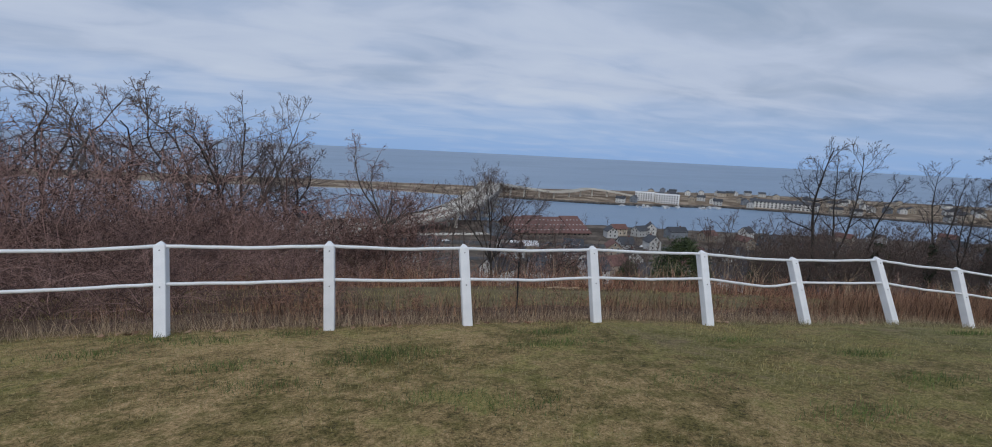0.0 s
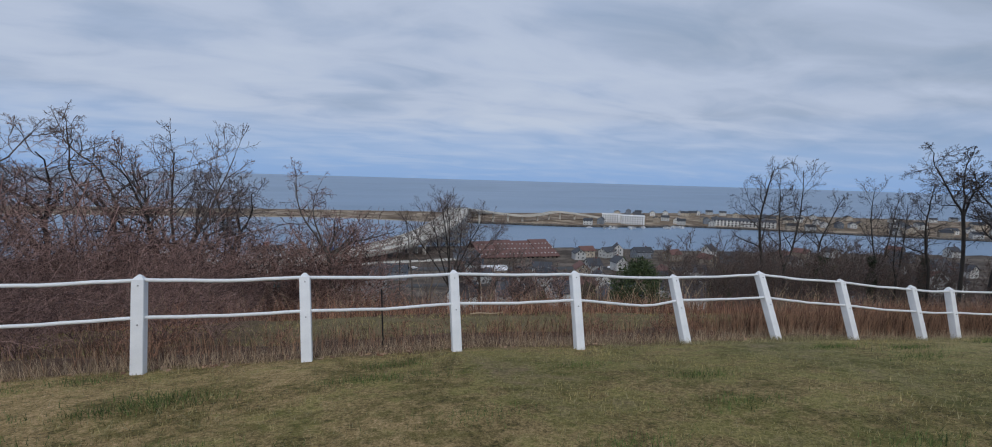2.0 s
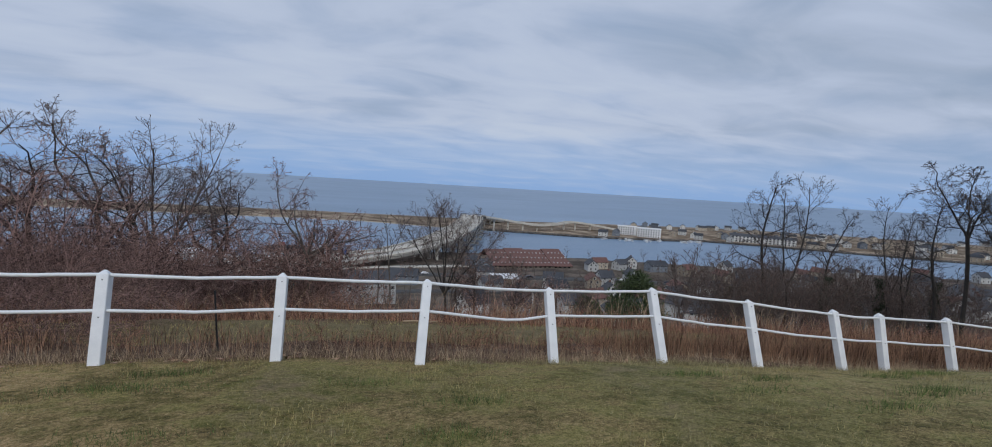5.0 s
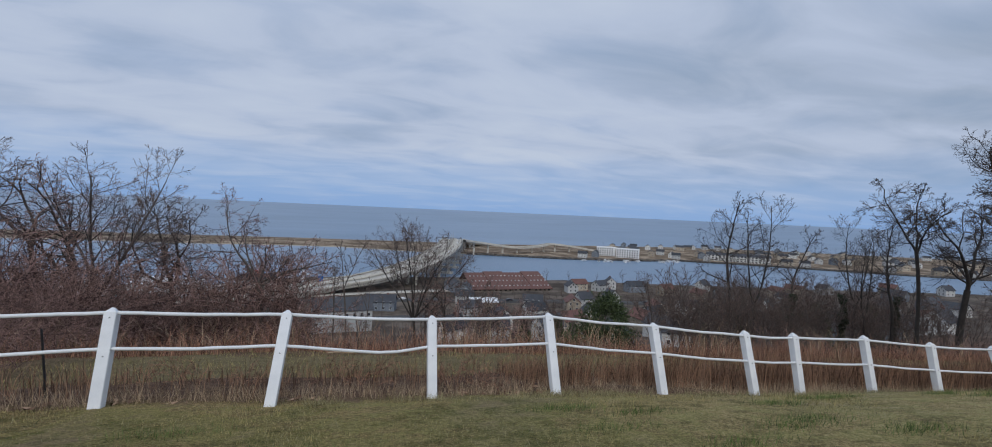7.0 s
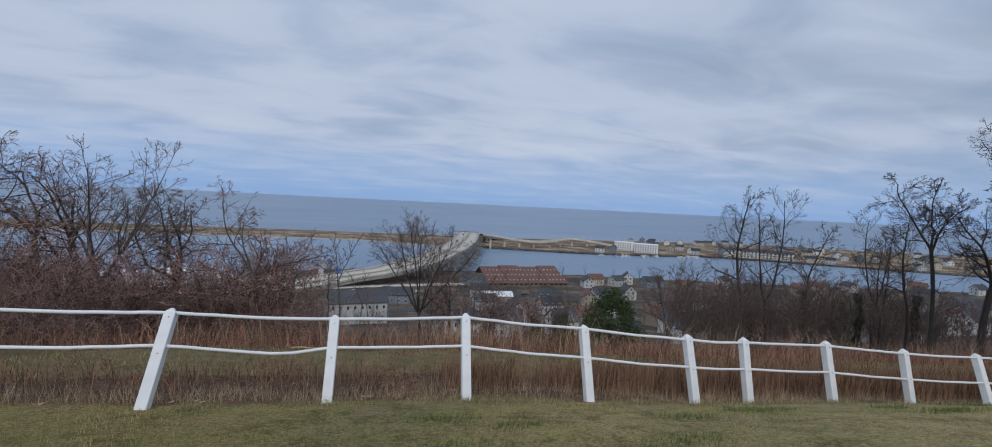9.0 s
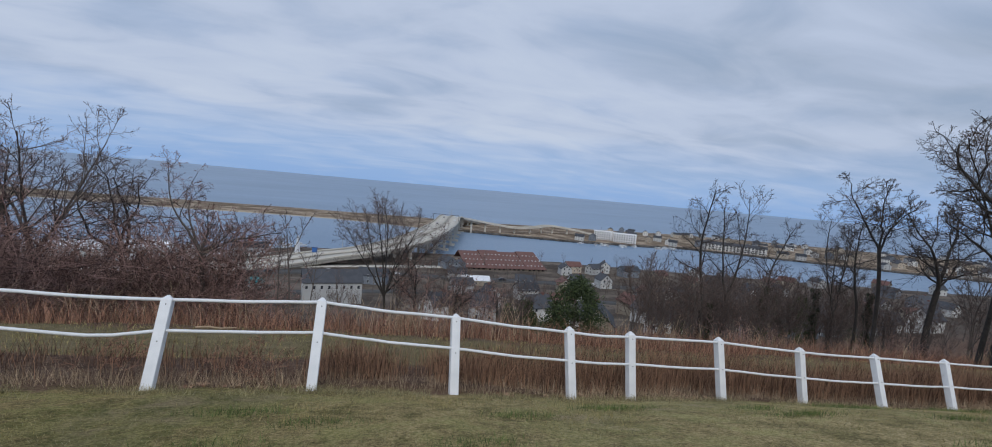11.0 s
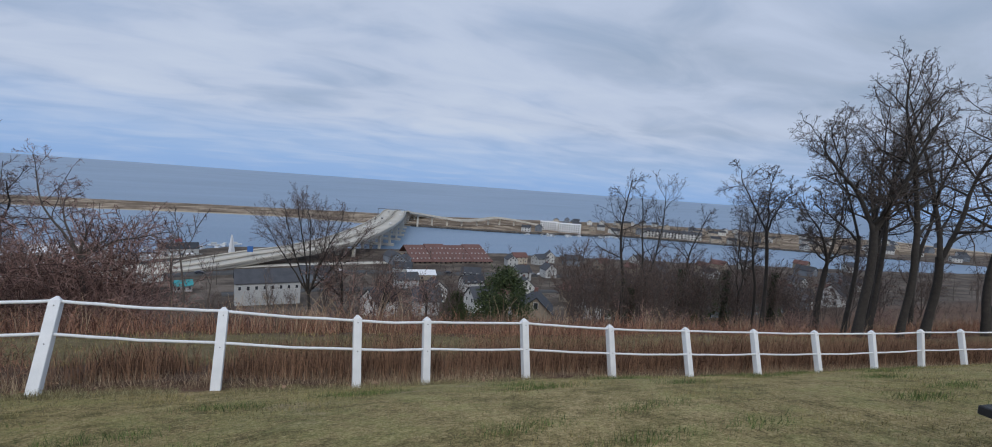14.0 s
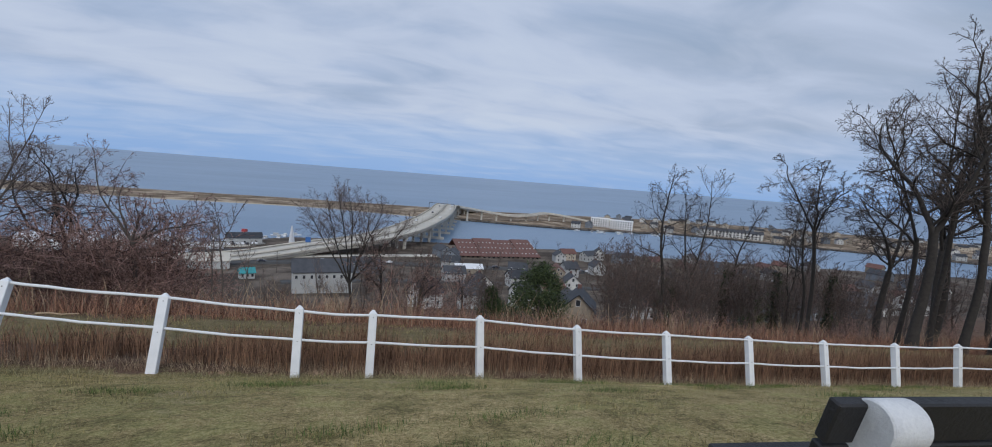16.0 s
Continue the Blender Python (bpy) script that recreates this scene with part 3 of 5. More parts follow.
YOUNG = dict(OAK, points=(8, 5, 4, 2), kids=(10, 6, 5), angle=(0.75, 0.75, 0.8), reach=(0.38, 0.45, 0.5), wobble=(0.08, 0.14, 0.2, 0.2), lift=(0.05, 0.1, 0.05, 0.0), thin=(0.03, 0.018, 0.012, 0.009))
CANE = dict(OAK, points=(9, 5, 3, 2), kids=(9, 5, 3), angle=(0.9, 0.9, 0.9), reach=(0.42, 0.5, 0.5), wobble=(0.2, 0.3, 0.3, 0.3), lift=(-0.16, -0.08, -0.03, 0.0), thin=(0.007, 0.005, 0.004, 0.003))


def forked_tree(seed, fork, radius, leaders, S, label, group="", bark=M_BARK, twig=M_TWIG, clear=0.12, foot=(0, 0), kind="bare_tree", category="tree", bend=0.25, sides=(8, 5, 3, 3)):
    """A bole up to the fork, then leaders, each (lean east, lean north, length)."""
    rs = np.random.RandomState(seed)
    thing = empty(kind, pose(0, 0, 0), label, category, group)
    woods = [Wood(k) for k in sides]
    top = np.array([foot[0], foot[1], fork])
    zs = np.linspace(0, 1, 7)
    bole = np.outer(zs, top) + np.stack([np.sin(zs * 3.1) * bend, np.sin(zs * 4.2 + 1) * bend * 0.4, 0 * zs], -1)
    bole[0, 2] = -0.5
    woods[0].add(bole, radius * (1.25 - 0.35 * zs ** 0.5) * (1 + 0.25 * np.exp(-zs * 14)))
    p, d = bole[-1], bole[-1] - bole[-2]
    d /= np.linalg.norm(d)
    for lx, ly, length in leaders:
        way = np.array([lx, ly, 1.0])
        shoot(rs, woods, p - d * 0.06 * fork * rs.rand(), way, length, radius * (0.92 if len(leaders) == 1 else 0.66), 0, S, clear)
    woods[0].merge([woods[1]])
    woods[0].mesh("trunk", bark, thing).data.shade_smooth()
    woods[2].merge(woods[3:])
    woods[2].mesh("crown", twig, thing, kind="stuff")
    return thing


def plant(thing, x, y, top, turn_deg=0, copied=False):
    return set_top(thing, x, y, top, native_top(thing), turn_deg, copied)


# the fan-crowned tree before the bridge
plant(forked_tree(14, 6.8, 0.18, [(-0.66, 0.1, 10.2), (-0.36, -0.35, 11.0), (-0.1, 0.35, 11.2), (0.28, -0.25, 11.0), (0.64, 0.1, 10.2), (-0.12, -0.1, 11.4), (0.45, 0.4, 10.4)], dict(FAN, kids=(10, 7, 5, 4)), "leafless tree with a wide fan-shaped crown on dark stems", bark=M_DARK_BARK, clear=0.38), 9.2, 48.5, 1.35)
# trees standing in the thicket
wide = forked_tree(21, 6.0, 0.17, [(-0.45, 0.3, 7.6), (0.02, -0.3, 8.6), (0.42, 0.2, 8.4), (0.16, 0.5, 7.0)], FAN, "tall leafless tree forking into upswept grey limbs in the thicket", "bare trees in the thicket", clear=0.2)
plant(wide, -11.6, 26.6, 5.2)
thin = forked_tree(22, 8.0, 0.13, [(-0.3, 0.2, 5.5), (0.25, -0.2, 6.4)], CROOKED, "slim leafless tree with a few crooked top limbs", "bare trees in the thicket")
plant(thin, -14.9, 27.0, 5.7)
plant(thin, -19.5, 22.0, 4.9, 150, True)
viny = forked_tree(23, 6.2, 0.19, [(-0.5, 0.2, 5.6), (0.1, -0.2, 6.6), (0.35, 0.3, 5.2)], CROOKED, "leafless tree with a thick trunk wrapped in vines", "bare trees in the thicket", bark=M_DARK_BARK, twig=M_RED_TWIG)
plant(viny, -12.9, 26.9, 4.3)
plant(viny, -17.5, 25.5, 4.6, 100, True)
plant(viny, -22.5, 21.0, 4.2, 220, True)
plant(wide, -26.0, 24.0, 5.0, 70, True)
plant(thin, -16.4, 19.0, 4.6, 260, True)
low_fork = forked_tree(24, 7.0, 0.17, [(-0.75, -0.2, 5.6), (-0.15, 0.3, 6.2), (0.55, 0.1, 5.8), (0.2, -0.4, 5.6)], CROOKED, "leafless tree with a stout dark forked trunk", "bare trees in the thicket", bark=M_DARK_BARK)
plant(low_fork, -10.2, 33.6, 2.9)
plant(low_fork, -31, 27, 5.2, 130, True)
for x, y, top, tu in ((12.6, 48, -4.6, 40), (17.0, 46, -6.4, 160), (21.5, 44, -7.2, 280)):
    plant(viny, x, y, top, tu, True)
# the leaning tree with one arm over the terrace
leaning = forked_tree(26, 7.0, 0.15, [(-0.8, 0.3, 4.4), (-0.5, 0.2, 6.0), (0.8, 0.3, 2.8), (1.25, 0.4, 5.4), (0.3, -0.2, 3.0)], dict(CROOKED, kids=(6, 6, 5, 4), lift=(0.02, 0.03, 0.0, 0.0, 0.0), wobble=(0.12, 0.2, 0.28, 0.3, 0.2)), "leafless leaning tree smothered in reddish vines, one arm reaching out", twig=M_RED_TWIG, clear=0.35)
plant(leaning, -3.0, 25.4, 3.1)

# trees on the slope
pair = forked_tree(45, 8.2, 0.17, [(-0.04, 0.0, 10.6)], dict(OAK, kids=(12, 8, 5, 3)), "tall leafless oak with an open rounded crown", "bare trees on the slope", M_DARK_BARK, M_DARK_TWIG)
plant(pair, 39.8, 34.0, 5.3)
twin = forked_tree(46, 7.4, 0.17, [(-0.12, 0.1, 9.6), (0.3, -0.1, 10.8)], dict(OAK, kids=(10, 7, 5, 3)), "tall leafless oak with two dark ivy-clad stems", "bare trees on the slope", M_DARK_BARK, M_DARK_TWIG)
plant(twin, 43.4, 34.5, 5.6)
plant(twin, 66, 40, 4.2, 160, True)
plant(pair, 54.5, 40.0, 2.2, 70, True)
bent = forked_tree(47, 8.2, 0.12, [(-0.85, 0.6, 4.8), (-0.25, -0.3, 4.6), (0.45, 0.2, 3.6)], dict(CROOKED, kids=(8, 7, 6, 4)), "slim leafless oak with a flat crown bent to one side", "bare trees on the slope", M_DARK_BARK, M_DARK_TWIG, foot=(-0.5, 0.3))
plant(bent, 36.4, 14.8, 5.3)
stout = forked_tree(51, 5.2, 0.19, [(0.02, 0.05, 10.6)], dict(OAK, kids=(15, 8, 5, 4)), "tall straight leafless oak with a dense crown of fine twigs", "bare trees on the slope", M_DARK_BARK, M_DARK_TWIG, clear=0.08)
plant(stout, 36.4, 7.2, 11.1)
gnarly = forked_tree(52, 6.0, 0.22, [(-0.12, 0.1, 7.0), (0.2, -0.1, 6.6)], dict(OAK, kids=(11, 7, 6, 4), wobble=(0.15, 0.22, 0.22, 0.25, 0.2)), "leafless oak with a thick twisting ivied trunk", "bare trees on the slope", M_DARK_BARK, M_DARK_TWIG, clear=0.05)
plant(gnarly, 34.3, 8.0, 8.2)
armed = forked_tree(54, 6.2, 0.12, [(-0.2, 0.2, 6.8), (-1.2, 0.8, 3.4)], dict(CROOKED, kids=(9, 7, 6, 4), wobble=(0.1, 0.2, 0.25, 0.3, 0.2)), "leafless oak leaning out with one long level arm", "bare trees on the slope", M_DARK_BARK, M_DARK_TWIG, clear=0.2)
plant(armed, 34.9, 9.0, 7.8)
swept = forked_tree(55, 4.6, 0.21, [(0.10, 0.1, 9.8), (0.42, -0.1, 9.4)], dict(OAK, kids=(12, 8, 5, 3)), "tall leafless oak with a leaning double trunk", "bare trees on the slope", M_DARK_BARK, M_DARK_TWIG, clear=0.1)
plant(swept, 39.6, 7.6, 12.2)
for tree, x, y, top, tu in ((pair, 37.6, 9.2, 9.8, 30), (stout, 44.5, 7.0, 13.4, 120), (twin, 41.5, 11.5, 10.5, 200), (stout, 50, 9, 13.5, 250), (gnarly, 46, 14, 9, 300), (pair, 42.5, 20.5, 3.4, 330),
                            (pair, 54, 15, 10, 140), (twin, 47.5, 26, 2.0, 20), (gnarly, 52, 21, 5.0, 80)):
    plant(tree, x, y, top, tu, True)

young = forked_tree(67, 6.5, 0.06, [(-0.12, 0.0, 3.4), (0.3, 0.1, 3.6)], dict(YOUNG, kids=(7, 4, 3), thin=(0.02, 0.014, 0.01, 0.008)), "slim young leafless tree with few pale branches", "hillside trees")
N = native_top(young)
set_top(young, 1.9, 24.0, 0.1, N, 0, False)
for x, y, top, tu in ((1.3, 24.5, -1.4, 80), (3.4, 24, -2.2, 200), (21, 60, -8, 10), (19, 64, -8.5, 100)):
    set_top(young, x, y, top, N, tu)
sapling = forked_tree(61, 2.0, 0.09, [(-0.22, 0.1, 6.6), (0.12, -0.1, 7.6), (0.3, 0.25, 5.8)], dict(YOUNG, points=(7, 4, 3, 2), kids=(9, 5, 4), thin=(0.03, 0.02, 0.014, 0.011)), "slender leafless grey-brown tree on the hillside", "hillside trees", M_BARK, M_HAZE, clear=0.2, sides=(5, 3, 3, 3))
N = native_top(sapling)
rt = random.Random(12)
N2 = N
set_top(sapling, 13, 46, -5.5, N, 0, False)
for x, y, top in ((16.5, 44, -6.5), (18, 52, -6.5), (11, 52, -5.0), (22, 38, -6.0), (24, 42, -6.5), (20, 34, -6.0)):
    set_top(sapling, x, y, top, N, rt.random() * 360)
for i in range(130):
    y = 20 + 52 * rt.random()
    x = 9 + 0.62 * (y + 6) + rt.random() ** 1.2 * (26 + y * 0.55)
    sl = 2.4 - (0.088 + 0.075 * rt.random()) * math.hypot(x - 7, y + 6)
    set_top(sapling, x, y, max(sl, h(x, y) + 2.5), N, rt.random() * 360)
for i in range(22):
    y = 30 + 40 * rt.random()
    x = -18 + (y * 0.75 + 18) * rt.random()
    set_top(sapling, x, y, h(x, y) + 3.0 + 2.0 * rt.random(), N, rt.random() * 360)

shrub = forked_tree(71, 0.12, 0.028, [(math.cos(k * 2.4) * (0.12 + 0.05 * k), math.sin(k * 2.4) * (0.12 + 0.05 * k), 4.4 - (k * 7 % 5) * 0.5) for k in range(9)],
                    dict(CANE, points=(8, 4, 3, 2), kids=(8, 5, 2), lift=(-0.02, -0.02, -0.01, 0.0), wobble=(0.24, 0.34, 0.35, 0.3), thin=(0.012, 0.008, 0.006, 0.005)), "tangled leafless shrub smothered in reddish-brown vines", "thicket shrubs", M_RED_TWIG, M_RED_TWIG, clear=0.1, kind="thicket_shrub", category="shrub", bend=0.02, sides=(4, 3, 3, 3))
N = native_top(shrub)
set_top(shrub, -7, 9.5, 0.3, N, 0, False)
# the near mass of vines, high to the west and sinking towards the terrace
for i in range(38):
    y = 4.6 + 12 * rt.random() ** 0.8
    x = -8.2 - y * 0.10 - 11 * rt.random()
    set_top(shrub, x, y, 0.2 + 2.3 * rt.random() ** 1.3 + 0.10 * max(-9 - x, 0), N, rt.random() * 360)
for i in range(28):
    y = 6.0 + 18 * rt.random()
    x = -3.6 - y * 0.22 - 4.5 * rt.random()
    set_top(shrub, x, y, max(0.35 - 0.07 * y + 0.9 * rt.random(), h(x, y) + 1.6), N, rt.random() * 360)
for i in range(24):
    y = 20 + 10 * rt.random()
    x = -6 - 14 * rt.random()
    set_top(shrub, x, y, -2.8 + 1.7 * rt.random(), N, rt.random() * 360)
# vines hanging on the leaning tree
for x, y, top in ((-2.2, 25.5, 0.1), (-1.1, 26, -0.5), (-3.4, 25, 0.0), (-0.2, 26.6, -1.6), (-4.6, 26, -0.9), (-1.6, 27.0, -0.7), (-2.8, 26.6, 0.2)):
    set_top(shrub, x, y, top, N, rt.random() * 360)
bramble = forked_tree(72, 0.12, 0.016, [(math.cos(k * 2.4) * (0.3 + 0.07 * k), math.sin(k * 2.4) * (0.3 + 0.07 * k), 2.0 + (k * 7 % 5) * 0.35) for k in range(9)], dict(CANE, kids=(7, 4, 2), thin=(0.005, 0.004, 0.003, 0.002)),
                      "bramble of long arching brown canes behind the fence", "brambles", M_RED_TWIG, M_RED_TWIG, clear=0.1, kind="bramble", category="shrub", bend=0.02, sides=(4, 3, 3, 3))
NB = native_top(bramble)
for i in range(34):
    x = -3.6 - 9.5 * rt.random()
    y = 1.3 + 4.5 * rt.random()
    set_top(bramble, x, y, h(x, y) + 0.9 + 0.8 * rt.random(), NB, rt.random() * 360, i > 0)
for x, y, top in ((-5.2, 28, -0.8), (-4.2, 29.5, -1.6), (-6.4, 28.5, -0.9), (-5.6, 27, -2.0), (-3.8, 28, -3.0), (-7.6, 28, -2.4), (-11, 26, -2.4), (14, 44, -7.0), (17, 46, -8), (20, 42, -7.5)):
    set_top(shrub, x, y, top, N, rt.random() * 360)
for i in range(34):
    y = 17 + 16 * rt.random()
    x = -4 + 50 * rt.random()
    set_top(shrub, x, y, h(x, y) + 1.0 + 1.0 * rt.random(), N, rt.random() * 360)
for i in range(34):
    y = 32 + 26 * rt.random()
    x = -6 + 44 * rt.random()
    set_top(shrub, x, y, h(x, y) + 2.4 + 1.8 * rt.random(), N, rt.random() * 360)
for i in range(40):
    y = -6 + 34 * rt.random()
    x = 36 + 0.5 * max(y, 0) + 42 * rt.random()
    sl = 2.4 - (0.03 + 0.12 * rt.random()) * math.hypot(x - 7, y + 6)
    set_top(sapling, x, y, max(sl, h(x, y) + 3), N2, rt.random() * 360)
for i in range(46):
    y = 14 + 34 * rt.random()
    x = 18 + 0.35 * y + 34 * rt.random()
    set_top(shrub, x, y, h(x, y) + 1.6 + 1.6 * rt.random(), N, rt.random() * 360)

for i in range(20):
    x, y = -16 + 32 * rt.random(), 166 + 14 * rt.random()
    set_top(sapling, x, y, h(x, y) + 4.5 + 3 * rt.random(), N2, rt.random() * 360)
twiggy = bare_tree("weed_bush", 91, 0.9, 0.006, "small leafless weed bush behind the fence", "bush", spread=0.8, kids=(7, 5, 3), stems=3, droop=0.0, twist=0.3, twig=M_DRY, bark=M_DRY, group="weed bushes")
N = native_top(twiggy)
for i, (x, y, hh) in enumerate(((2.5, 1.4, 0.75), (4.2, 1.3, 0.7), (4.5, 1.0, 0.6), (0.6, 1.8, 0.7), (-2.4, 1.6, 0.6), (-3.9, 1.4, 0.8), (-0.3, 2.4, 0.6), (6.0, 2.6, 0.8))):
    set_top(twiggy, x, y, h(x, y) + hh, N, i * 77, i > 0)

# ---- grass, weeds and straw ----


def blades(name, x, y, height, width, lean, mat, label, seed, tiers=1):
    """Thin standing blades, one or two triangles each, at the given places."""
    rs = np.random.RandomState(seed)
    n = len(x)
    z = land(x, y)
    a = rs.rand(n) * np.pi
    ux, uy = np.cos(a) * width, np.sin(a) * width
    lx, ly = rs.normal(0, lean, n) * height, rs.normal(0, lean, n) * height
    base = np.stack([x, y, z - 0.02], -1)
    side = np.stack([ux, uy, 0 * ux], -1)
    tip = base + np.stack([lx, ly, height + 0.02], -1)
    if tiers == 1:
        v = np.stack([base - side, base + side, tip], 1).reshape(-1, 3)
        f = np.arange(3 * n).reshape(-1, 3)
    else:
        mid = base + np.stack([lx * 0.3, ly * 0.3, height * 0.6], -1)
        v = np.stack([base - side, base + side, mid - side * 0.8, mid + side * 0.8, tip - side * 0.35, tip + side * 0.35], 1).reshape(-1, 3)
        k = np.arange(n)[:, None] * 6
        f = np.concatenate([k + np.array([[0, 1, 3, 2]]), k + np.array([[2, 3, 5, 4]])])
    ob = raw(name, v, f, mat, None, label, "stuff")
    return tagged(ob, category="plants")


def patches(x, y, scale, seed):
    return np.array([noise.noise((a * scale, b * scale, seed * 7.3)) for a, b in zip(x, y)])


rs = np.random.RandomState(3)
n = 150000
x = -13 + 38 * rs.rand(n)
y = np.interp(x, *FY) + 0.25 - 7.4 * rs.rand(n) ** 1.15
cx = np.interp(x, [-13, -2.7, 9.3, 25], [-5.5, -5.6, -6.7, -7.0])
keep = patches(x, y, 0.8, 1) + 0.4 * patches(x, y, 3.0, 2) > rs.rand(n) * 0.9 - 0.55
x, y = x[keep], y[keep]
blades("lawn_grass", x, y, 0.016 + 0.024 * rs.rand(len(x)) ** 2, 0.003 + 0.0025 * rs.rand(len(x)), 0.5, M_BLADE, "short worn lawn grass, yellow-green with dead straw", 4)
n = 90000
x = -13 + 38 * rs.rand(n)
y = np.interp(x, *FY) + 0.25 - 7.4 * rs.rand(n)
blades("dead_grass", x, y, 0.014 + 0.022 * rs.rand(n), 0.002 + 0.0018 * rs.rand(n), 0.9, M_STRAW, "dead straw-coloured grass among the lawn", 5)
# greener tufts standing a little proud
cen = np.stack([-12 + 34 * rs.rand(120), -5.8 * rs.rand(120) - 0.3], -1)
who = rs.randint(0, 120, 30000)
x, y = cen[who, 0] + rs.normal(0, 0.22, 30000), cen[who, 1] + rs.normal(0, 0.09, 30000)
M_TUFT = material("green_tuft", (0.04, 0.06, 0.015), (0.17, 0.23, 0.065), 1, 5, 0.9, 0.0, island=0.5)
blades("grass_tuft", x, y, 0.03 + 0.045 * rs.rand(30000), 0.003 + 0.001 * rs.rand(30000), 0.4, M_TUFT, "greener grass tufts standing proud of the lawn", 6)

# long pale grass at the lip of the lawn
n = 16000
x = 2 + 22 * rs.rand(n)
y = np.interp(x, *FY) - 0.05 - np.abs(rs.normal(0, 0.22, n))
keep = patches(x, y, 1.6, 15) > -0.1
x, y = x[keep], y[keep]
blades("long_grass", x, y, 0.04 + 0.06 * rs.rand(len(x)), 0.0032, 0.6, M_STRAW, "longer pale grass along the lip of the lawn", 16)
# tawny fringe just behind the posts
n = 20000
x = -14 + 42 * rs.rand(n)
y = np.interp(x, *FY) + 0.10 + np.abs(rs.normal(0, 0.35, n))
blades("straw_fringe", x, y, 0.06 + 0.20 * rs.rand(n) ** 1.5, 0.003, 0.35, M_TAN, "pale dry grass fringe along the fence foot", 7)
# standing dead weeds
n = 42000
x = 2.0 + 28 * rs.rand(n) ** 0.9
y = np.interp(x, *FY) + 0.45 + 2.6 * rs.rand(n) ** 1.2
keep = (patches(x, y, 0.7, 3) > -0.28) & (rs.rand(n) < np.interp(x, [2, 4.9, 5.4, 30], [0.04, 0.07, 1, 1]))
x, y = x[keep], y[keep]
blades("dead_weeds", x, y, (0.12 + 0.62 * rs.rand(len(x)) ** 0.9) * (1 + 0.5 * patches(x, y, 1.3, 9)) * np.interp(x, [2, 6, 9, 20], [0.5, 0.62, 0.9, 1]), 0.0035, 0.16, M_WEED, "dense standing dead weeds behind the fence", 8, 2)
n = 4500
x = -12 + 16 * rs.rand(n)
y = np.interp(x, *FY) + 0.5 + 3.0 * rs.rand(n)
keep = patches(x, y, 0.6, 4) > -0.05
x, y = x[keep], y[keep]
blades("dead_weeds", x, y, 0.12 + 0.30 * rs.rand(len(x)) ** 1.6, 0.004, 0.25, M_WEED, "sparse leaning dead weeds behind the fence", 9, 2)
n = 20000
x = -10 + 45 * rs.rand(n)
y = 2.6 + 6 * rs.rand(n)
blades("field_grass", x, y, 0.04 + 0.08 * rs.rand(n), 0.006, 0.5, M_BLADE, "rough olive field grass on the terrace", 10)
# tall tawny brush on the slope
n = 46000
x = -22 + 80 * rs.rand(n)
y = 7.6 + 16 * rs.rand(n) ** 1.1 + patches(x, x * 0, 0.25, 5) * 2.2
hh = (0.30 + 0.62 * rs.rand(n) ** 1.3) * np.clip((y - 7.0) * 0.5, 0.35, 1.15)
blades("dry_brush", x, y, hh, 0.007, 0.4, M_DRY, "tall reddish-brown dry brush on the slope", 11, 2)
n = 16000
x = -16 + 70 * rs.rand(n)
y = 8.5 + 20 * rs.rand(n)
keep = patches(x, y, 0.35, 6) > 0.0
x, y = x[keep], y[keep]
blades("pale_reeds", x, y, 0.6 + 0.9 * rs.rand(len(x)), 0.008, 0.28, M_TAN, "pale tawny reeds among the brush", 12, 2)
n = 500
a = rs.rand(n) * 6.28
x, y = 8.5 + 0.5 * np.cos(a) * rs.rand(n), 20 + 0.5 * np.sin(a) * rs.rand(n)
blades("reed_clump", x, y, 1.0 + 1.2 * rs.rand(n), 0.010, 0.22, M_TAN, "clump of tall tawny ornamental reeds", 13, 2)

# dead leaves, pale pebbles and mole mounds at the fence foot
n = 420
x = -6 + 26 * rs.rand(n)
y = np.interp(x, *FY) + 0.05 + 0.25 * np.abs(rs.normal(0, 1, n))
keep = patches(x, y, 0.8, 12) > -0.05
x, y = x[keep], y[keep]
n = len(x)
c = np.stack([x, y, land(x, y) + 0.015], -1)
q = rs.normal(0, 0.022, (n, 4, 3)) * np.array([1, 1, 0.35])
q += np.array([(-0.02, -0.02, 0), (0.02, -0.02, 0), (0.02, 0.02, 0.01), (-0.02, 0.02, 0)])
M_DEADLEAF = material("dead_leaf", (0.16, 0.08, 0.045), (0.42, 0.27, 0.17), 2, 20, 0.9, 0.0, island=0.8)
tagged(raw("dead_leaves", (c[:, None] + q).reshape(-1, 3), np.arange(4 * n).reshape(-1, 4), M_DEADLEAF, None, "curled brown dead leaves caught at the fence foot", "stuff"), category="leaves")

# ---- park bench ----


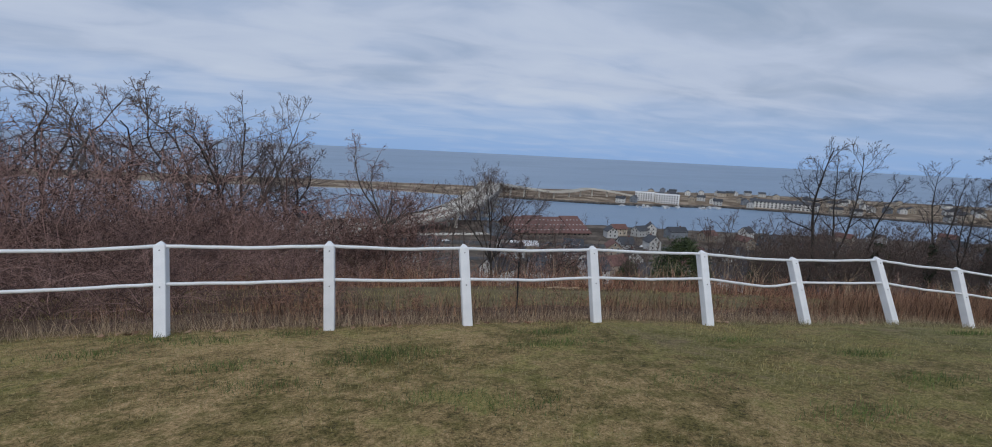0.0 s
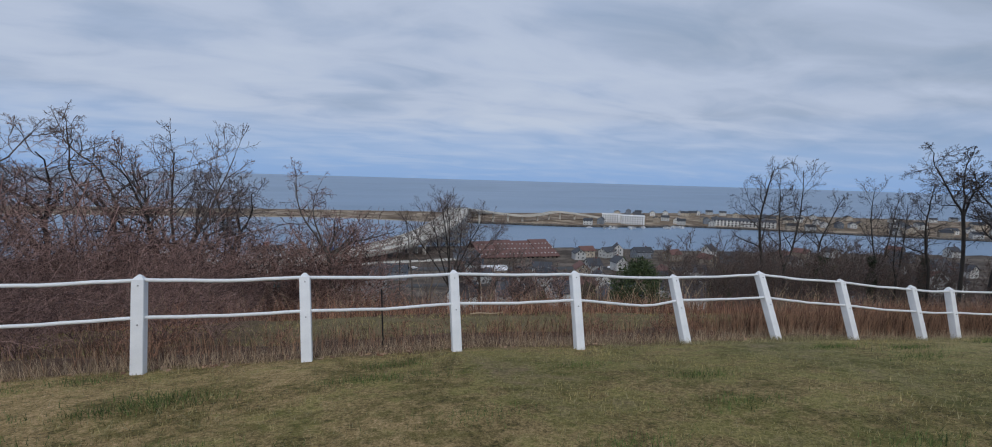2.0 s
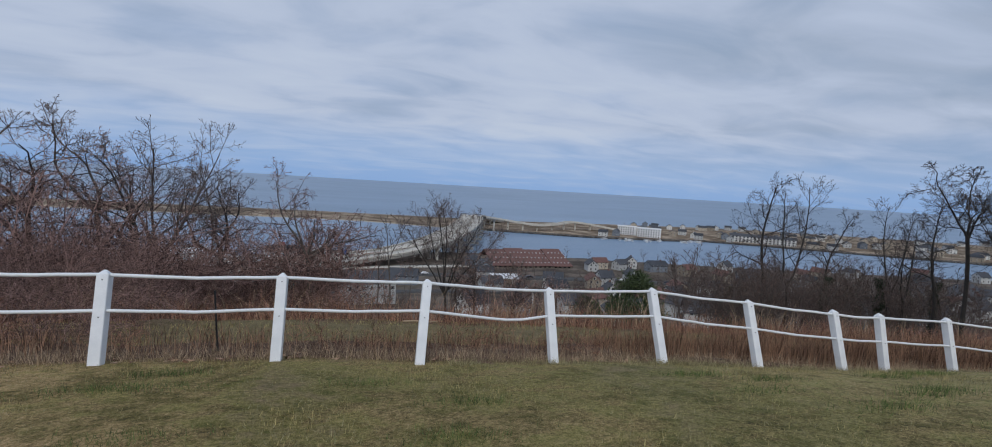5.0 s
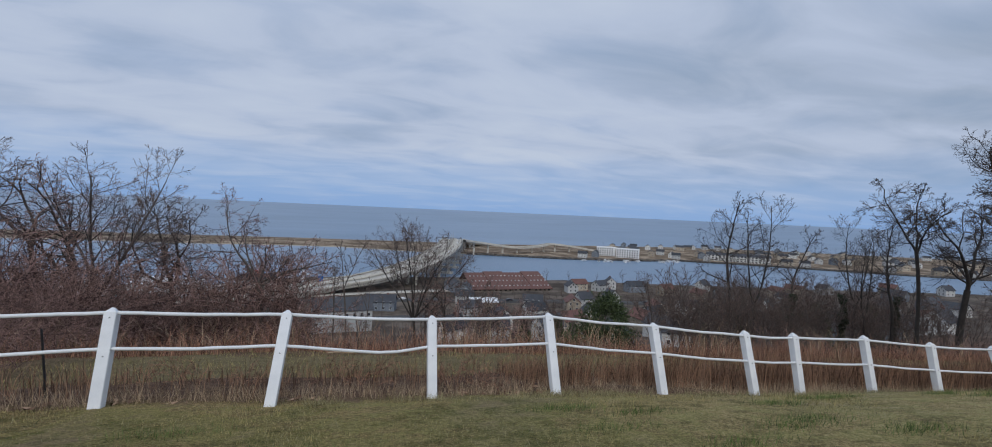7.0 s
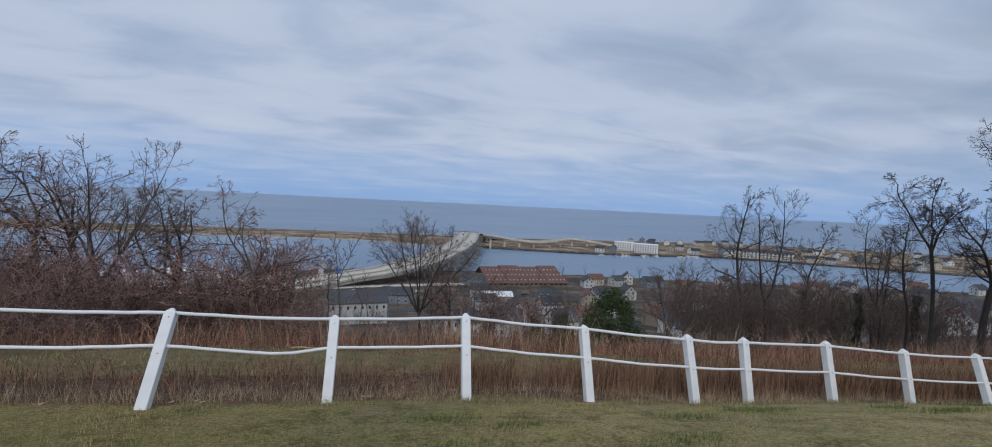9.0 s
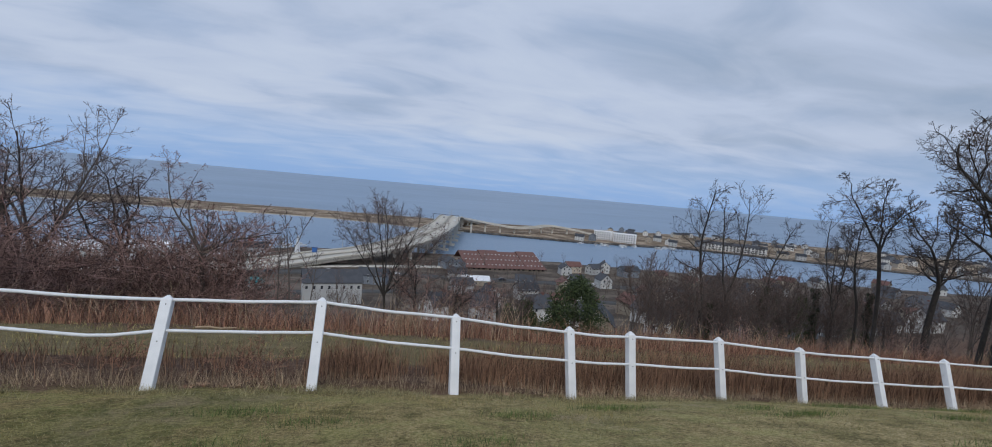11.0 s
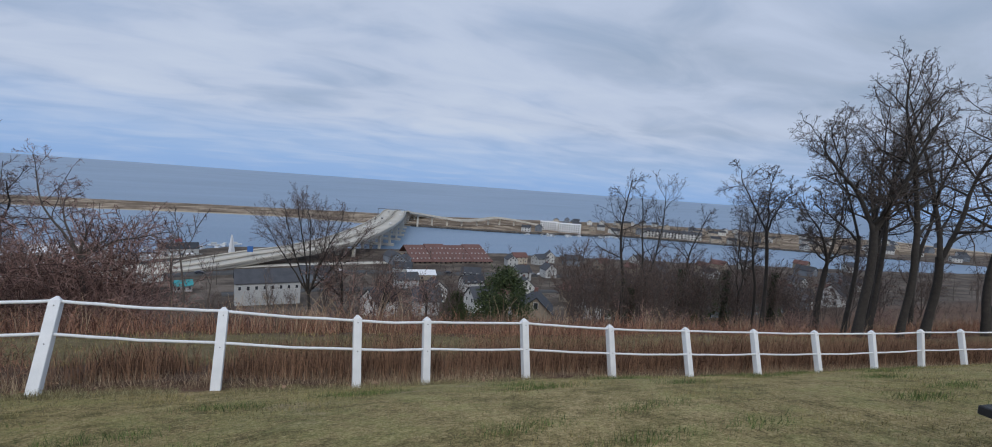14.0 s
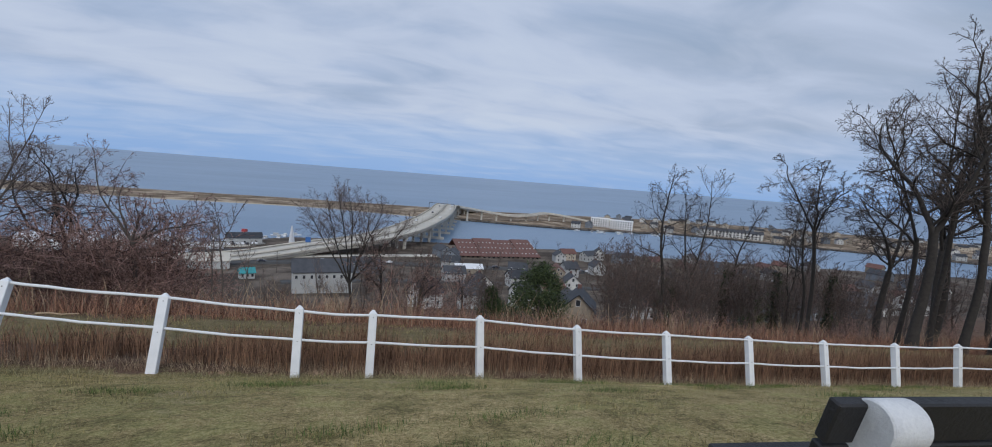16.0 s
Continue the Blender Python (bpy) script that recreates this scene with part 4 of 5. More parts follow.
def bench():
    m = pose(10.49, -5.45, 1.20, 0, 0, -7)
    z0 = h(10.9, -5.7)
    b = empty("park_bench", m, "park bench with black planks on whitewashed concrete ends", "bench")
    L = 1.83
    for i in range(3):
        bm = bmesh.new()
        box(bm, 0, L, -0.135 - i * 0.148, -i * 0.148, 0.39, 0.43)
        bevel(bm, 0.005)
        part("seat_plank", bm, M_BLACK, b, "weathered black seat plank" if i == 0 else "")
        for bx in (0.16, L - 0.16):
            bm = bmesh.new()
            bmesh.ops.create_uvsphere(bm, u_segments=8, v_segments=5, radius=0.012, matrix=Matrix.Translation((bx, -0.068 - i * 0.148, 0.431)) @ Matrix.Diagonal((1, 1, 0.4, 1)))
            part("bolt", bm, M_STEEL, b)
    tilt = Matrix.Rotation(radians(14), 4, "X")
    for i in range(3):
        bm = bmesh.new()
        box(bm, -0.035, L + 0.03, -0.036, 0.0, i * 0.127, i * 0.127 + 0.118, Matrix.Translation((0, -0.37, 0.465)) @ tilt)
        bevel(bm, 0.005)
        part("back_plank", bm, M_BLACK, b, "weathered black backrest plank" if i == 0 else "")
    # side profile of the concrete end, in (y, z)
    prof = [(-0.06, 0.385), (-0.37, 0.385), (-0.405, 0.50), (-0.437, 0.64), (-0.452, 0.73)]
    cy, cz, r = -0.505, 0.775, 0.060
    for k in range(0, 25):
        w = radians(20) + k * radians(265 - 20) / 24
        prof.append((cy + r * math.cos(w), cz + r * math.sin(w)))
    prof += [(-0.535, 0.69), (-0.52, 0.55), (-0.495, 0.36), (-0.50, 0.12), (-0.52, -0.12), (-0.36, -0.12), (-0.28, 0.10), (-0.18, 0.22), (-0.05, 0.30)]
    for x0 in (0.045, L - 0.045 - 0.11):
        bm = bmesh.new()
        prism(bm, prof, x0, x0 + 0.11)
        bmesh.ops.recalc_face_normals(bm, faces=bm.faces)
        bevel(bm, 0.004, 1)
        part("concrete_end", bm, M_CHALK, b, "whitewashed concrete end with a rounded head")
    return b


M_CHALK = material("whitewashed_concrete", (0.50, 0.51, 0.53), (0.74, 0.75, 0.75), 8, 120, 0.9, 0.5, stains=((0.34, 0.30, 0.25), 0.68))
bench()

# ---- town ----


def gable_house(label, w, d, wall_h, roof_h, wall_m, roof_m, windows=3, floors=1, base=3.0, chimney=False, category="house", porch=False, group=""):
    """Long side along x, front towards -y."""
    t = empty("house", Matrix(), label, category, group)
    bm = bmesh.new()
    prism(bm, [(-d / 2, -base), (d / 2, -base), (d / 2, wall_h), (0, wall_h + roof_h), (-d / 2, wall_h)], -w / 2, w / 2)
    bmesh.ops.recalc_face_normals(bm, faces=bm.faces)
    part("wall", bm, wall_m, t)
    bm = bmesh.new()
    o, th = 0.5, 0.25
    sl = roof_h / (d / 2)
    e = d / 2 + o
    prism(bm, [(-e, wall_h - o * sl + 0.02), (0, wall_h + roof_h + 0.02), (e, wall_h - o * sl + 0.02), (e, wall_h - o * sl + th), (0, wall_h + roof_h + th), (-e, wall_h - o * sl + th)], -w / 2 - o, w / 2 + o)
    bmesh.ops.recalc_face_normals(bm, faces=bm.faces)
    roof = part("roof", bm, roof_m, t)
    if chimney:
        bm = bmesh.new()
        box(bm, w * 0.2, w * 0.2 + 0.9, -0.4, 0.5, wall_h + roof_h - 1.2, wall_h + roof_h + 0.9)
        part("chimney", bm, M_REDROOF, roof)
    frame_me = pane_me = None
    spots = []
    for fl in range(floors):
        for i in range(windows):
            spots.append(("f", -w / 2 + w * (i + 0.5) / windows, 1.0 + fl * 2.8))
        for yy in (-d * 0.22, d * 0.22):
            spots.append(("s", yy, 1.0 + fl * 2.8))
    spots.append(("s", 0.0, wall_h + roof_h * 0.22))
    for face, u, z in spots:
        if face == "f":
            m = pose(u, -d / 2 - 0.03, z)
        else:
            m = pose(-w / 2 - 0.03, u, z, 0, 0, -90)
        if pane_me is None:
            bm = bmesh.new()
            for a in ((-0.55, -0.45, 0, 1.5), (0.45, 0.55, 0, 1.5), (-0.45, 0.45, 0, 0.1), (-0.45, 0.45, 1.4, 1.5)):
                box(bm, a[0], a[1], -0.05, 0.03, a[2], a[3])
            fo = part("window", bm, M_SIDING, t)
            frame_me = fo.data
            bm = bmesh.new()
            box(bm, -0.45, 0.45, -0.01, 0.02, 0.1, 1.4)
            po = part("pane", bm, M_GLASS, fo)
            pane_me = po.data
        else:
            fo, po = new("window", frame_me), new("pane", pane_me)
            fo.parent, po.parent = t, fo
        fo.matrix_basis = m
    return t


def stand(thing, x, y, turn_deg, lift=0.0, copied=True):
    ob = copy_thing(thing, Matrix()) if copied else thing
    ob.matrix_basis = pose(x, y, h(x, y) + lift, 0, 0, turn_deg)
    return ob


white_long = gable_house("long white two-storey house with a dark shingle roof", 22, 10, 3.8, 4.0, M_SIDING, M_DARKROOF, 8, 1, base=9.0)
stand(white_long, -1.5, 190, 8, 5.5, False)
beige = gable_house("beige shingled house with its gable to the hill", 9, 7, 4.2, 3.2, M_TANSIDE, M_DARKROOF, 3, 1, chimney=True)
stand(beige, 58, 86, 62, 0.5, False)
kinds = [
    gable_house("small white house with a grey roof", 11, 8, 4.8, 3.0, M_SIDING, M_DARKROOF, 3, 2, group="town houses"),
    gable_house("blue-grey sided house with white trim and a dark roof", 15, 9, 5.0, 3.2, M_BLUESIDE, M_DARKROOF, 4, 2, chimney=True, group="town houses"),
    gable_house("tan sided house with a red-brown roof", 12, 8, 5.2, 3.0, M_TANSIDE, M_REDROOF, 3, 2, group="town houses"),
    gable_house("pale two-storey house under a dark shingle roof", 9, 8, 5.4, 3.6, M_SIDING, M_DARKROOF, 2, 2, chimney=True, group="town houses"),
]
placed = []
first = [True] * 4
rh = random.Random(44)


def settle(k, x, y, tu, lift=0.3):
    stand(kinds[k], x, y, tu, lift, not first[k])
    first[k] = False
    placed.append((x, y))


for k, x, y, tu in ((1, 112, 88, -12), (1, 135, 92, -20), (1, 158, 100, -15), (0, 96, 112, -30), (3, 70, 150, 10), (2, 88, 170, 20), (0, 180, 110, -30), (3, 50, 150, -10),
                    (2, 172, 330, 5), (0, 188, 325, 20), (3, 203, 335, 70), (1, 215, 318, 0), (0, 160, 318, 80), (2, 230, 300, 15), (0, 60, 228, 4), (3, 34, 150, 30)):
    settle(k, x, y, tu)


def deck_near(x, y):
    return (x < 130 and y > 255 and abs(np.interp(x, [-60, -45, -12, 14, 46, 74, 103, 130], [300, 305, 328, 340, 372, 428, 512, 620]) - y) < 34)


for i in range(600):
    if len(placed) > 56:
        break
    y = 100 + 285 * rh.random()
    x = rh.uniform(-0.45, 1.9) * y + 5
    if y > np.interp(x, *TOWN) - 14 or deck_near(x, y) or (x < 45 and y > 255) or (80 < x < 155 and 300 < y < 385) or (x < 50 and y < 225):
        continue
    if any((x - a) ** 2 + (y - b) ** 2 < 19 ** 2 for a, b in placed):
        continue
    settle(rh.randrange(4), x, y, rh.choice((0, 90)) + rh.uniform(-20, 20))


def condo():
    t = empty("apartment_building", pose(116, 352, -58.5, 0, 0, 3), "long apartment building with a red-brown shingle roof and small skylights", "building")
    for i in range(4):
        x0 = -32 + i * 16
        s = 0.9 if i % 2 else 0
        bm = bmesh.new()
        box(bm, x0, x0 + 15.8, -24 - s, 12, -3, 3.0)
        wall = part("wall", bm, M_TANSIDE, t)
        bm = bmesh.new()
        prism(bm, [(-25.5 - s, 2.6), (2, 11.0 + s), (13, 4.6), (13, 4.2), (2, 10.6 + s), (-25.5 - s, 2.2)], x0 - 0.1, x0 + 15.9)
        bmesh.ops.recalc_face_normals(bm, faces=bm.faces)
        roof = part("roof", bm, M_REDROOF, t)
        sl = (8.4 + s) / (27.5 + s)
        for j in range(5):
            for row in range(3):
                u = 4.5 + row * 8.0
                yy = -25.5 - s + u
                zz = 2.6 + u * sl
                bm = bmesh.new()
                xx = x0 + 1.6 + j * 3.0 + row * 0.8
                box(bm, 0, 0.9, 0, 0.8, 0, 0.35, Matrix.Translation((xx, yy, zz)) @ Matrix.Rotation(math.atan(sl), 4, "X"))
                part("skylight", bm, M_SIDING, roof)
        for j in range(4):
            bm = bmesh.new()
            box(bm, x0 + 1.5 + j * 3.7, x0 + 3.3 + j * 3.7, -24.1 - s, -23.9 - s, 0.2, 1.8)
            part("window", bm, M_GLASS, wall)


condo()


def hotel():
    t = empty("hotel", pose(372, 606, SEA + 1.6, 0, 0, -30), "white waterfront hotel with rows of dark windows and balconies", "building")
    for x0, x1, y0, y1, fl in ((-30, -3, 6, 20, 4), (-2, 30, -10, 6, 4)):
        z = fl * 3.1
        bm = bmesh.new()
        box(bm, x0, x1, y0, y1, -2, z)
        wall = part("wall", bm, M_BRIGHT, t)
        bm = bmesh.new()
        box(bm, x0 - 0.6, x1 + 0.6, y0 - 0.6, y1 + 0.6, z, z + 0.5)
        part("roof", bm, M_BRIGHT, t)
        for f in range(fl):
            for j in range(int((x1 - x0) / 3.4)):
                bm = bmesh.new()
                xx = x0 + 1.2 + j * 3.4
                box(bm, xx, xx + 1.5, y0 - 0.08, y0 + 0.1, f * 3.1 + 0.6, f * 3.1 + 2.3)
                part("window", bm, M_GLASS, wall)
            bm = bmesh.new()
            box(bm, x0 + 0.5, x1 - 0.5, y0 - 1.3, y0 - 0.02, f * 3.1 + 0.12, f * 3.1 + 0.3)
            part("balcony", bm, M_BRIGHT, wall)


M_BRIGHT = material("bright_white_render", (0.76, 0.77, 0.78), (0.87, 0.87, 0.87), 0.3, 4, 0.8, 0.1)
hotel()


def long_block():
    t = empty("apartment_building", pose(545, 560, SEA + 1.6, 0, 0, -36), "long pale three-storey beach apartment block with a dark roof", "building")
    bm = bmesh.new()
    prism(bm, [(-7, -2), (7, -2), (7, 9), (0, 12), (-7, 9)], -42, 42)
    bmesh.ops.recalc_face_normals(bm, faces=bm.faces)
    wall = part("wall", bm, M_SIDING, t)
    bm = bmesh.new()
    prism(bm, [(-7.8, 8.8), (0, 12.1), (7.8, 8.8), (7.8, 9.2), (0, 12.6), (-7.8, 9.2)], -43, 43)
    bmesh.ops.recalc_face_normals(bm, faces=bm.faces)
    part("roof", bm, M_DARKROOF, t)
    for f in range(3):
        for j in range(17):
            bm = bmesh.new()
            box(bm, -40 + j * 4.8, -37.6 + j * 4.8, -7.1, -6.9, 0.8 + f * 3, 2.6 + f * 3)
            part("window", bm, M_GLASS, wall)


long_block()
far_kinds = [
    gable_house("small white beach house across the river", 12, 9, 6, 3, M_SIDING, M_DARKROOF, 3, 2, group="beach houses"),
    gable_house("sand-coloured beach house across the river", 14, 10, 6.5, 3, M_TANSIDE, M_DARKROOF, 3, 2, group="beach houses"),
    gable_house("grey-blue beach house across the river", 11, 9, 7, 3.2, M_BLUESIDE, M_DARKROOF, 2, 2, group="beach houses"),
]
used = [True] * 3
rows = []
for i in range(700):
    if len(rows) > 95:
        break
    x = rh.uniform(300, 1250)
    near, far = np.interp(x, *NEAR), np.interp(x, *FAR)
    y = near + 14 + (far - near - 60) * rh.random() ** 1.6
    if x < 420 and y > 720:
        continue
    if any((x - a) ** 2 + (y - b) ** 2 < 20 ** 2 for a, b in rows) or (x - 378) ** 2 + (y - 612) ** 2 < 44 ** 2 or (x - 545) ** 2 + (y - 560) ** 2 < 48 ** 2:
        continue
    k = rh.choice((0, 0, 1, 2))
    stand(far_kinds[k], x, y, -35 + rh.choice((0, 90)) + rh.uniform(-8, 8), 0, not used[k])
    used[k] = False
    rows.append((x, y))

# ---- road bridge ----
DECK = [(-75, 292, -57.0), (-45, 305, -55.0), (-12, 328, -52.0), (14, 341, -49.6), (46, 372, -45.5), (74, 428, -42.0), (92, 478, -40.4), (106, 525, -39.2), (118, 575, -38.6), (132, 628, -40.0), (152, 690, -46), (185, 745, -54), (215, 790, -58)]


def smooth_path(pts, n):
    p = [Vector(q) for q in pts]
    out = []
    for i in range(len(p) - 1):
        a, b, c, d = p[max(i - 1, 0)], p[i], p[i + 1], p[min(i + 2, len(p) - 1)]
        for k in range(n):
            t = k / n
            out.append(0.5 * ((2 * b) + (c - a) * t + (2 * a - 5 * b + 4 * c - d) * t * t + (3 * b - a - 3 * c + d) * t ** 3))
    return out + [p[-1]]


def sweep(name, path, section, mat, parent, label=""):
    """A closed section of (across, up) carried along a path."""
    k = len(section)
    vs, fs = [], []
    for i, p in enumerate(path):
        d = path[min(i + 1, len(path) - 1)] - path[max(i - 1, 0)]
        side = Vector((d.y, -d.x, 0)).normalized()
        for u, w in section:
            vs.append(p + side * u + Vector((0, 0, w)))
    for i in range(len(path) - 1):
        for j in range(k):
            a, b = i * k + j, i * k + (j + 1) % k
            fs.append((a, b, b + k, a + k))
    return raw(name, vs, fs, mat, parent, label)


def rect(u0, u1, w0, w1):
    return [(u0, w0), (u0, w1), (u1, w1), (u1, w0)]


bridge = empty("road_bridge", pose(0, 0, 0), "pale concrete high-level road bridge curving over the river", "bridge")
path = smooth_path(DECK, 5)
for off in (-7.2, 7.2):
    sweep("deck", path, rect(off - 6.6, off + 6.6, -0.5, 0), M_PALEROAD, bridge, "worn pale concrete roadway")
    for u in (-5.0, 0, 5.0):
        sweep("girder", path, rect(off + u - 0.6, off + u + 0.6, -2.6, -0.5), M_CONCRETE, bridge)
    for u in (-6.6, 6.2):
        sweep("parapet", path, rect(off + u, off + u + 0.4, 0.004, 1.1), M_CONCRETE, bridge)
run = 0.0
last = None
for i in range(15, len(path) - 6):
    run += (path[i] - path[i - 1]).length
    if run < 36:
        continue
    run = 0.0
    p = path[i]
    d = path[i + 1] - path[i - 1]
    m = Matrix.Translation((p.x, p.y, 0)) @ Matrix.Rotation(math.atan2(-d.x, d.y), 4, "Z")
    for off in (-7.2, 7.2):
        bm = bmesh.new()
        box(bm, off - 5.8, off + 5.8, -1.1, 1.1, p.z - 4.2, p.z - 2.6, m)
        pier = part("pier", bm, M_CONCRETE, bridge)
        for u in (-3.6, 3.6):
            bm = bmesh.new()
            box(bm, off + u - 1.0, off + u + 1.0, -0.9, 0.9, -64, p.z - 4.2, m)
            part("column", bm, M_CONCRETE, pier)
    if p.y > 410:
        bm = bmesh.new()
        box(bm, -15, 15, -2.2, 2.2, -66, -58.0, m)
        part("pile_cap", bm, M_CONCRETE, bridge)
for i in range(12, 45, 4):
    p = path[i]
    bm = bmesh.new()
    bmesh.ops.create_cone(bm, segments=8, radius1=0.16, radius2=0.10, depth=9, matrix=Matrix.Translation((p.x, p.y, p.z + 4.5)), cap_ends=True)
    lp = part("lamp_post", bm, M_CONCRETE, bridge)
ramp_pts = smooth_path([(140, 606, -39.6), (165, 622, -43), (195, 628, -47), (225, 632, -50), (262, 650, -49), (292, 668, -46.5), (325, 670, -49), (360, 668, -54), (390, 664, -58)], 4)
over = empty("ramp_viaduct", pose(0, 0, 0), "low concrete ramp viaduct on slim piers over the spit", "bridge")
sweep("deck", ramp_pts, rect(-5, 5, -1.8, 0), M_CONCRETE, over)
for u in (-5, 4.6):
    sweep("parapet", ramp_pts, rect(u, u + 0.4, 0.004, 1.1), M_CONCRETE, over)
for i in range(3, len(ramp_pts) - 3, 3):
    p = ramp_pts[i]
    bm = bmesh.new()
    box(bm, p.x - 1.1, p.x + 1.1, p.y - 0.9, p.y + 0.9, -63, p.z - 1.8)
    part("pier", bm, M_CONCRETE, over)

# sign gantry at the crest
gantry = empty("sign_gantry", pose(104, 520, -39.2, 0, 0, -17), "slim dark overhead sign gantry on the bridge crest", "sign gantry")
for u in (-14.2, 14.2):
    bm = bmesh.new()
    box(bm, u - 0.2, u + 0.2, -0.2, 0.2, 0, 8)
    part("post", bm, M_STEEL, gantry)
bm = bmesh.new()
box(bm, -14.2, 14.2, -0.15, 0.15, 7.4, 7.9)
part("beam", bm, M_STEEL, gantry)
sign = empty("road_sign", pose(-18, 318, h(-18, 318)), "plain blue road sign beside the bridge ramp", "sign")
bm = bmesh.new()
box(bm, -1.6, 1.6, -0.05, 0.05, 8.0, 11.5)
part("panel", bm, M_BLUE, sign)
for u in (-1.2, 1.1):
    bm = bmesh.new()
    box(bm, u, u + 0.12, 0.05, 0.17, -1, 11)
    part("post", bm, M_STEEL, sign)

# rock revetment along the river side of the spit
M_ROCK = material("dark_wet_rock", (0.05, 0.045, 0.04), (0.15, 0.135, 0.12), 0.4, 5, 0.9, 0.3, island=0.6)
rr = np.random.RandomState(8)
vs, fs = [], []
cube = np.array([(a, b, c) for c in (-1, 1) for a, b in ((-1, -1), (1, -1), (1, 1), (-1, 1))], float)
quad = np.array([(3, 2, 1, 0), (4, 5, 6, 7), (0, 1, 5, 4), (1, 2, 6, 5), (2, 3, 7, 6), (3, 0, 4, 7)])
for i in range(2200):
    x = 150 + 650 * rr.rand()
    y = np.interp(x, *NEAR) + rr.normal(1.0, 1.6)
    s = cube * (0.7 + 0.9 * rr.rand(3)) * (1 + rr.normal(0, 0.12, (8, 3)))
    fs.append(quad + len(vs) * 8)
    vs.append(s + np.array([x, y, SEA + 0.5 + 0.5 * rr.rand()]))
tagged(raw("revetment", np.concatenate(vs), np.concatenate(fs), M_ROCK, None, "dark rock revetment along the spit's river shore", "stuff"), category="rocks")

# streets: asphalt ribbons that follow the ground


def street(points, width, mat=M_ASPHALT, label="grey asphalt street"):
    pts = smooth_path([(x, y, 0) for x, y in points], 10)
    for p in pts:
        p.z = max(h(p.x, p.y), h(p.x + 3, p.y), h(p.x - 3, p.y), h(p.x, p.y + 3), h(p.x, p.y - 3)) + 0.25
    ob = sweep("road", pts, rect(-width / 2, width / 2, -0.6, 0), mat, None, label)
    return tagged(ob, kind="structure")


street([(-160, 250), (-90, 268), (-40, 282), (0, 292), (60, 285), (160, 270), (260, 240)], 12)
street([(-170, 300), (-110, 312), (-60, 330), (-10, 362), (40, 385)], 10)
street([(-130, 275), (-80, 292), (-30, 306), (10, 318), (70, 330)], 8, M_PALEROAD, "pale concrete service road")
street([(-20, 215), (40, 225), (100, 215), (170, 190), (240, 150)], 7)
lot = raw("car_park", [(x, y, h(-60, 330) + 0.5) for x, y in ((-110, 322), (-60, 345), (-50, 360), (-105, 352))] + [(x, y, -62) for x, y in ((-110, 322), (-60, 345), (-50, 360), (-105, 352))],
          [(0, 1, 2, 3), (0, 4, 5, 1), (1, 5, 6, 2), (2, 6, 7, 3), (3, 7, 4, 0)], M_PALEROAD, None, "pale waterside car park surface", "structure")

# ---- utility poles ----


def utility_pole(x, y, tu):
    t = empty("utility_pole", pose(x, y, h(x, y), 0, 0, tu), "weathered wooden utility pole with a crossarm", "pole", "utility poles")
    bm = bmesh.new()
    bmesh.ops.create_cone(bm, segments=8, radius1=0.17, radius2=0.12, depth=11.5, cap_ends=True, matrix=Matrix.Translation((0, 0, 5.2)))
    part("shaft", bm, M_BARK, t)
    bm = bmesh.new()
    box(bm, -1.2, 1.2, -0.06, 0.06, 9.9, 10.05)
    part("crossarm", bm, M_BARK, t)
    for u in (-1.0, 0.0, 1.0):
        bm = bmesh.new()
        bmesh.ops.create_cone(bm, segments=6, radius1=0.05, radius2=0.03, depth=0.18, cap_ends=True, matrix=Matrix.Translation((u, 0, 10.14)))
        part("insulator", bm, M_SIDING, t)


for x, y, tu in ((54, 182, 10), (92, 196, 5), (16, 224, 0), (130, 176, -10), (98, 128, 80), (-26, 246, 10), (176, 214, 0), (62, 250, 0)):
    utility_pole(x, y, tu)

# ---- marina ----


def shed(label, x, y, w, d, wh, rh_, wall_m, roof_m, tu):
    t = gable_house(label, w, d, wh, rh_, wall_m, roof_m, 3, 1, category="shed")
    t.name = "boat_shed"
    stand(t, x, y, tu, 0.0, False)


M_SHRINK = material("white_shrink_wrap", (0.62, 0.64, 0.67), (0.80, 0.81, 0.83), 0.5, 4, 0.5, 0.2)
shed("long white boat shed with a pale roof", -150, 318, 34, 16, 5, 4, M_SIDING, M_SHRINK, 12)
shed("white boat shed at the marina", -118, 338, 24, 14, 5, 3.5, M_SIDING, M_SHRINK, 8)
shed("white waterfront restaurant with a grey roof", -64, 362, 22, 12, 4.5, 3, M_SIDING, M_DARKROOF, 15)
shed("small teal-roofed shop by the ramp", -36, 228, 6, 5, 3.0, 1.8, M_SIDING, M_TEAL, 20)
shed("low building with a pale green and white roof", 76, 262, 16, 9, 3.4, 2.0, M_TANSIDE, M_SHRINK, -4)
shed("grey warehouse roof by the ramp", -62, 262, 22, 14, 4.5, 3, M_SIDING, M_PALEROAD, 14)
tower = empty("lighthouse_tower", pose(-66, 372, -58.2), "stubby white lantern tower with a red top", "tower")
bm = bmesh.new()
bmesh.ops.create_cone(bm, segments=8, radius1=2.6, radius2=1.8, depth=7, matrix=Matrix.Translation((0, 0, 3.5)), cap_ends=True)
part("shaft", bm, M_SIDING, tower)
bm = bmesh.new()
bmesh.ops.create_cone(bm, segments=8, radius1=2.2, radius2=1.9, depth=1.8, matrix=Matrix.Translation((0, 0, 7.9)), cap_ends=True)
part("lantern", bm, M_RED, tower)
pole = empty("white_pylon", pose(-34, 372, -58.6), "tapered white pylon at the waterside", "pylon")
bm = bmesh.new()
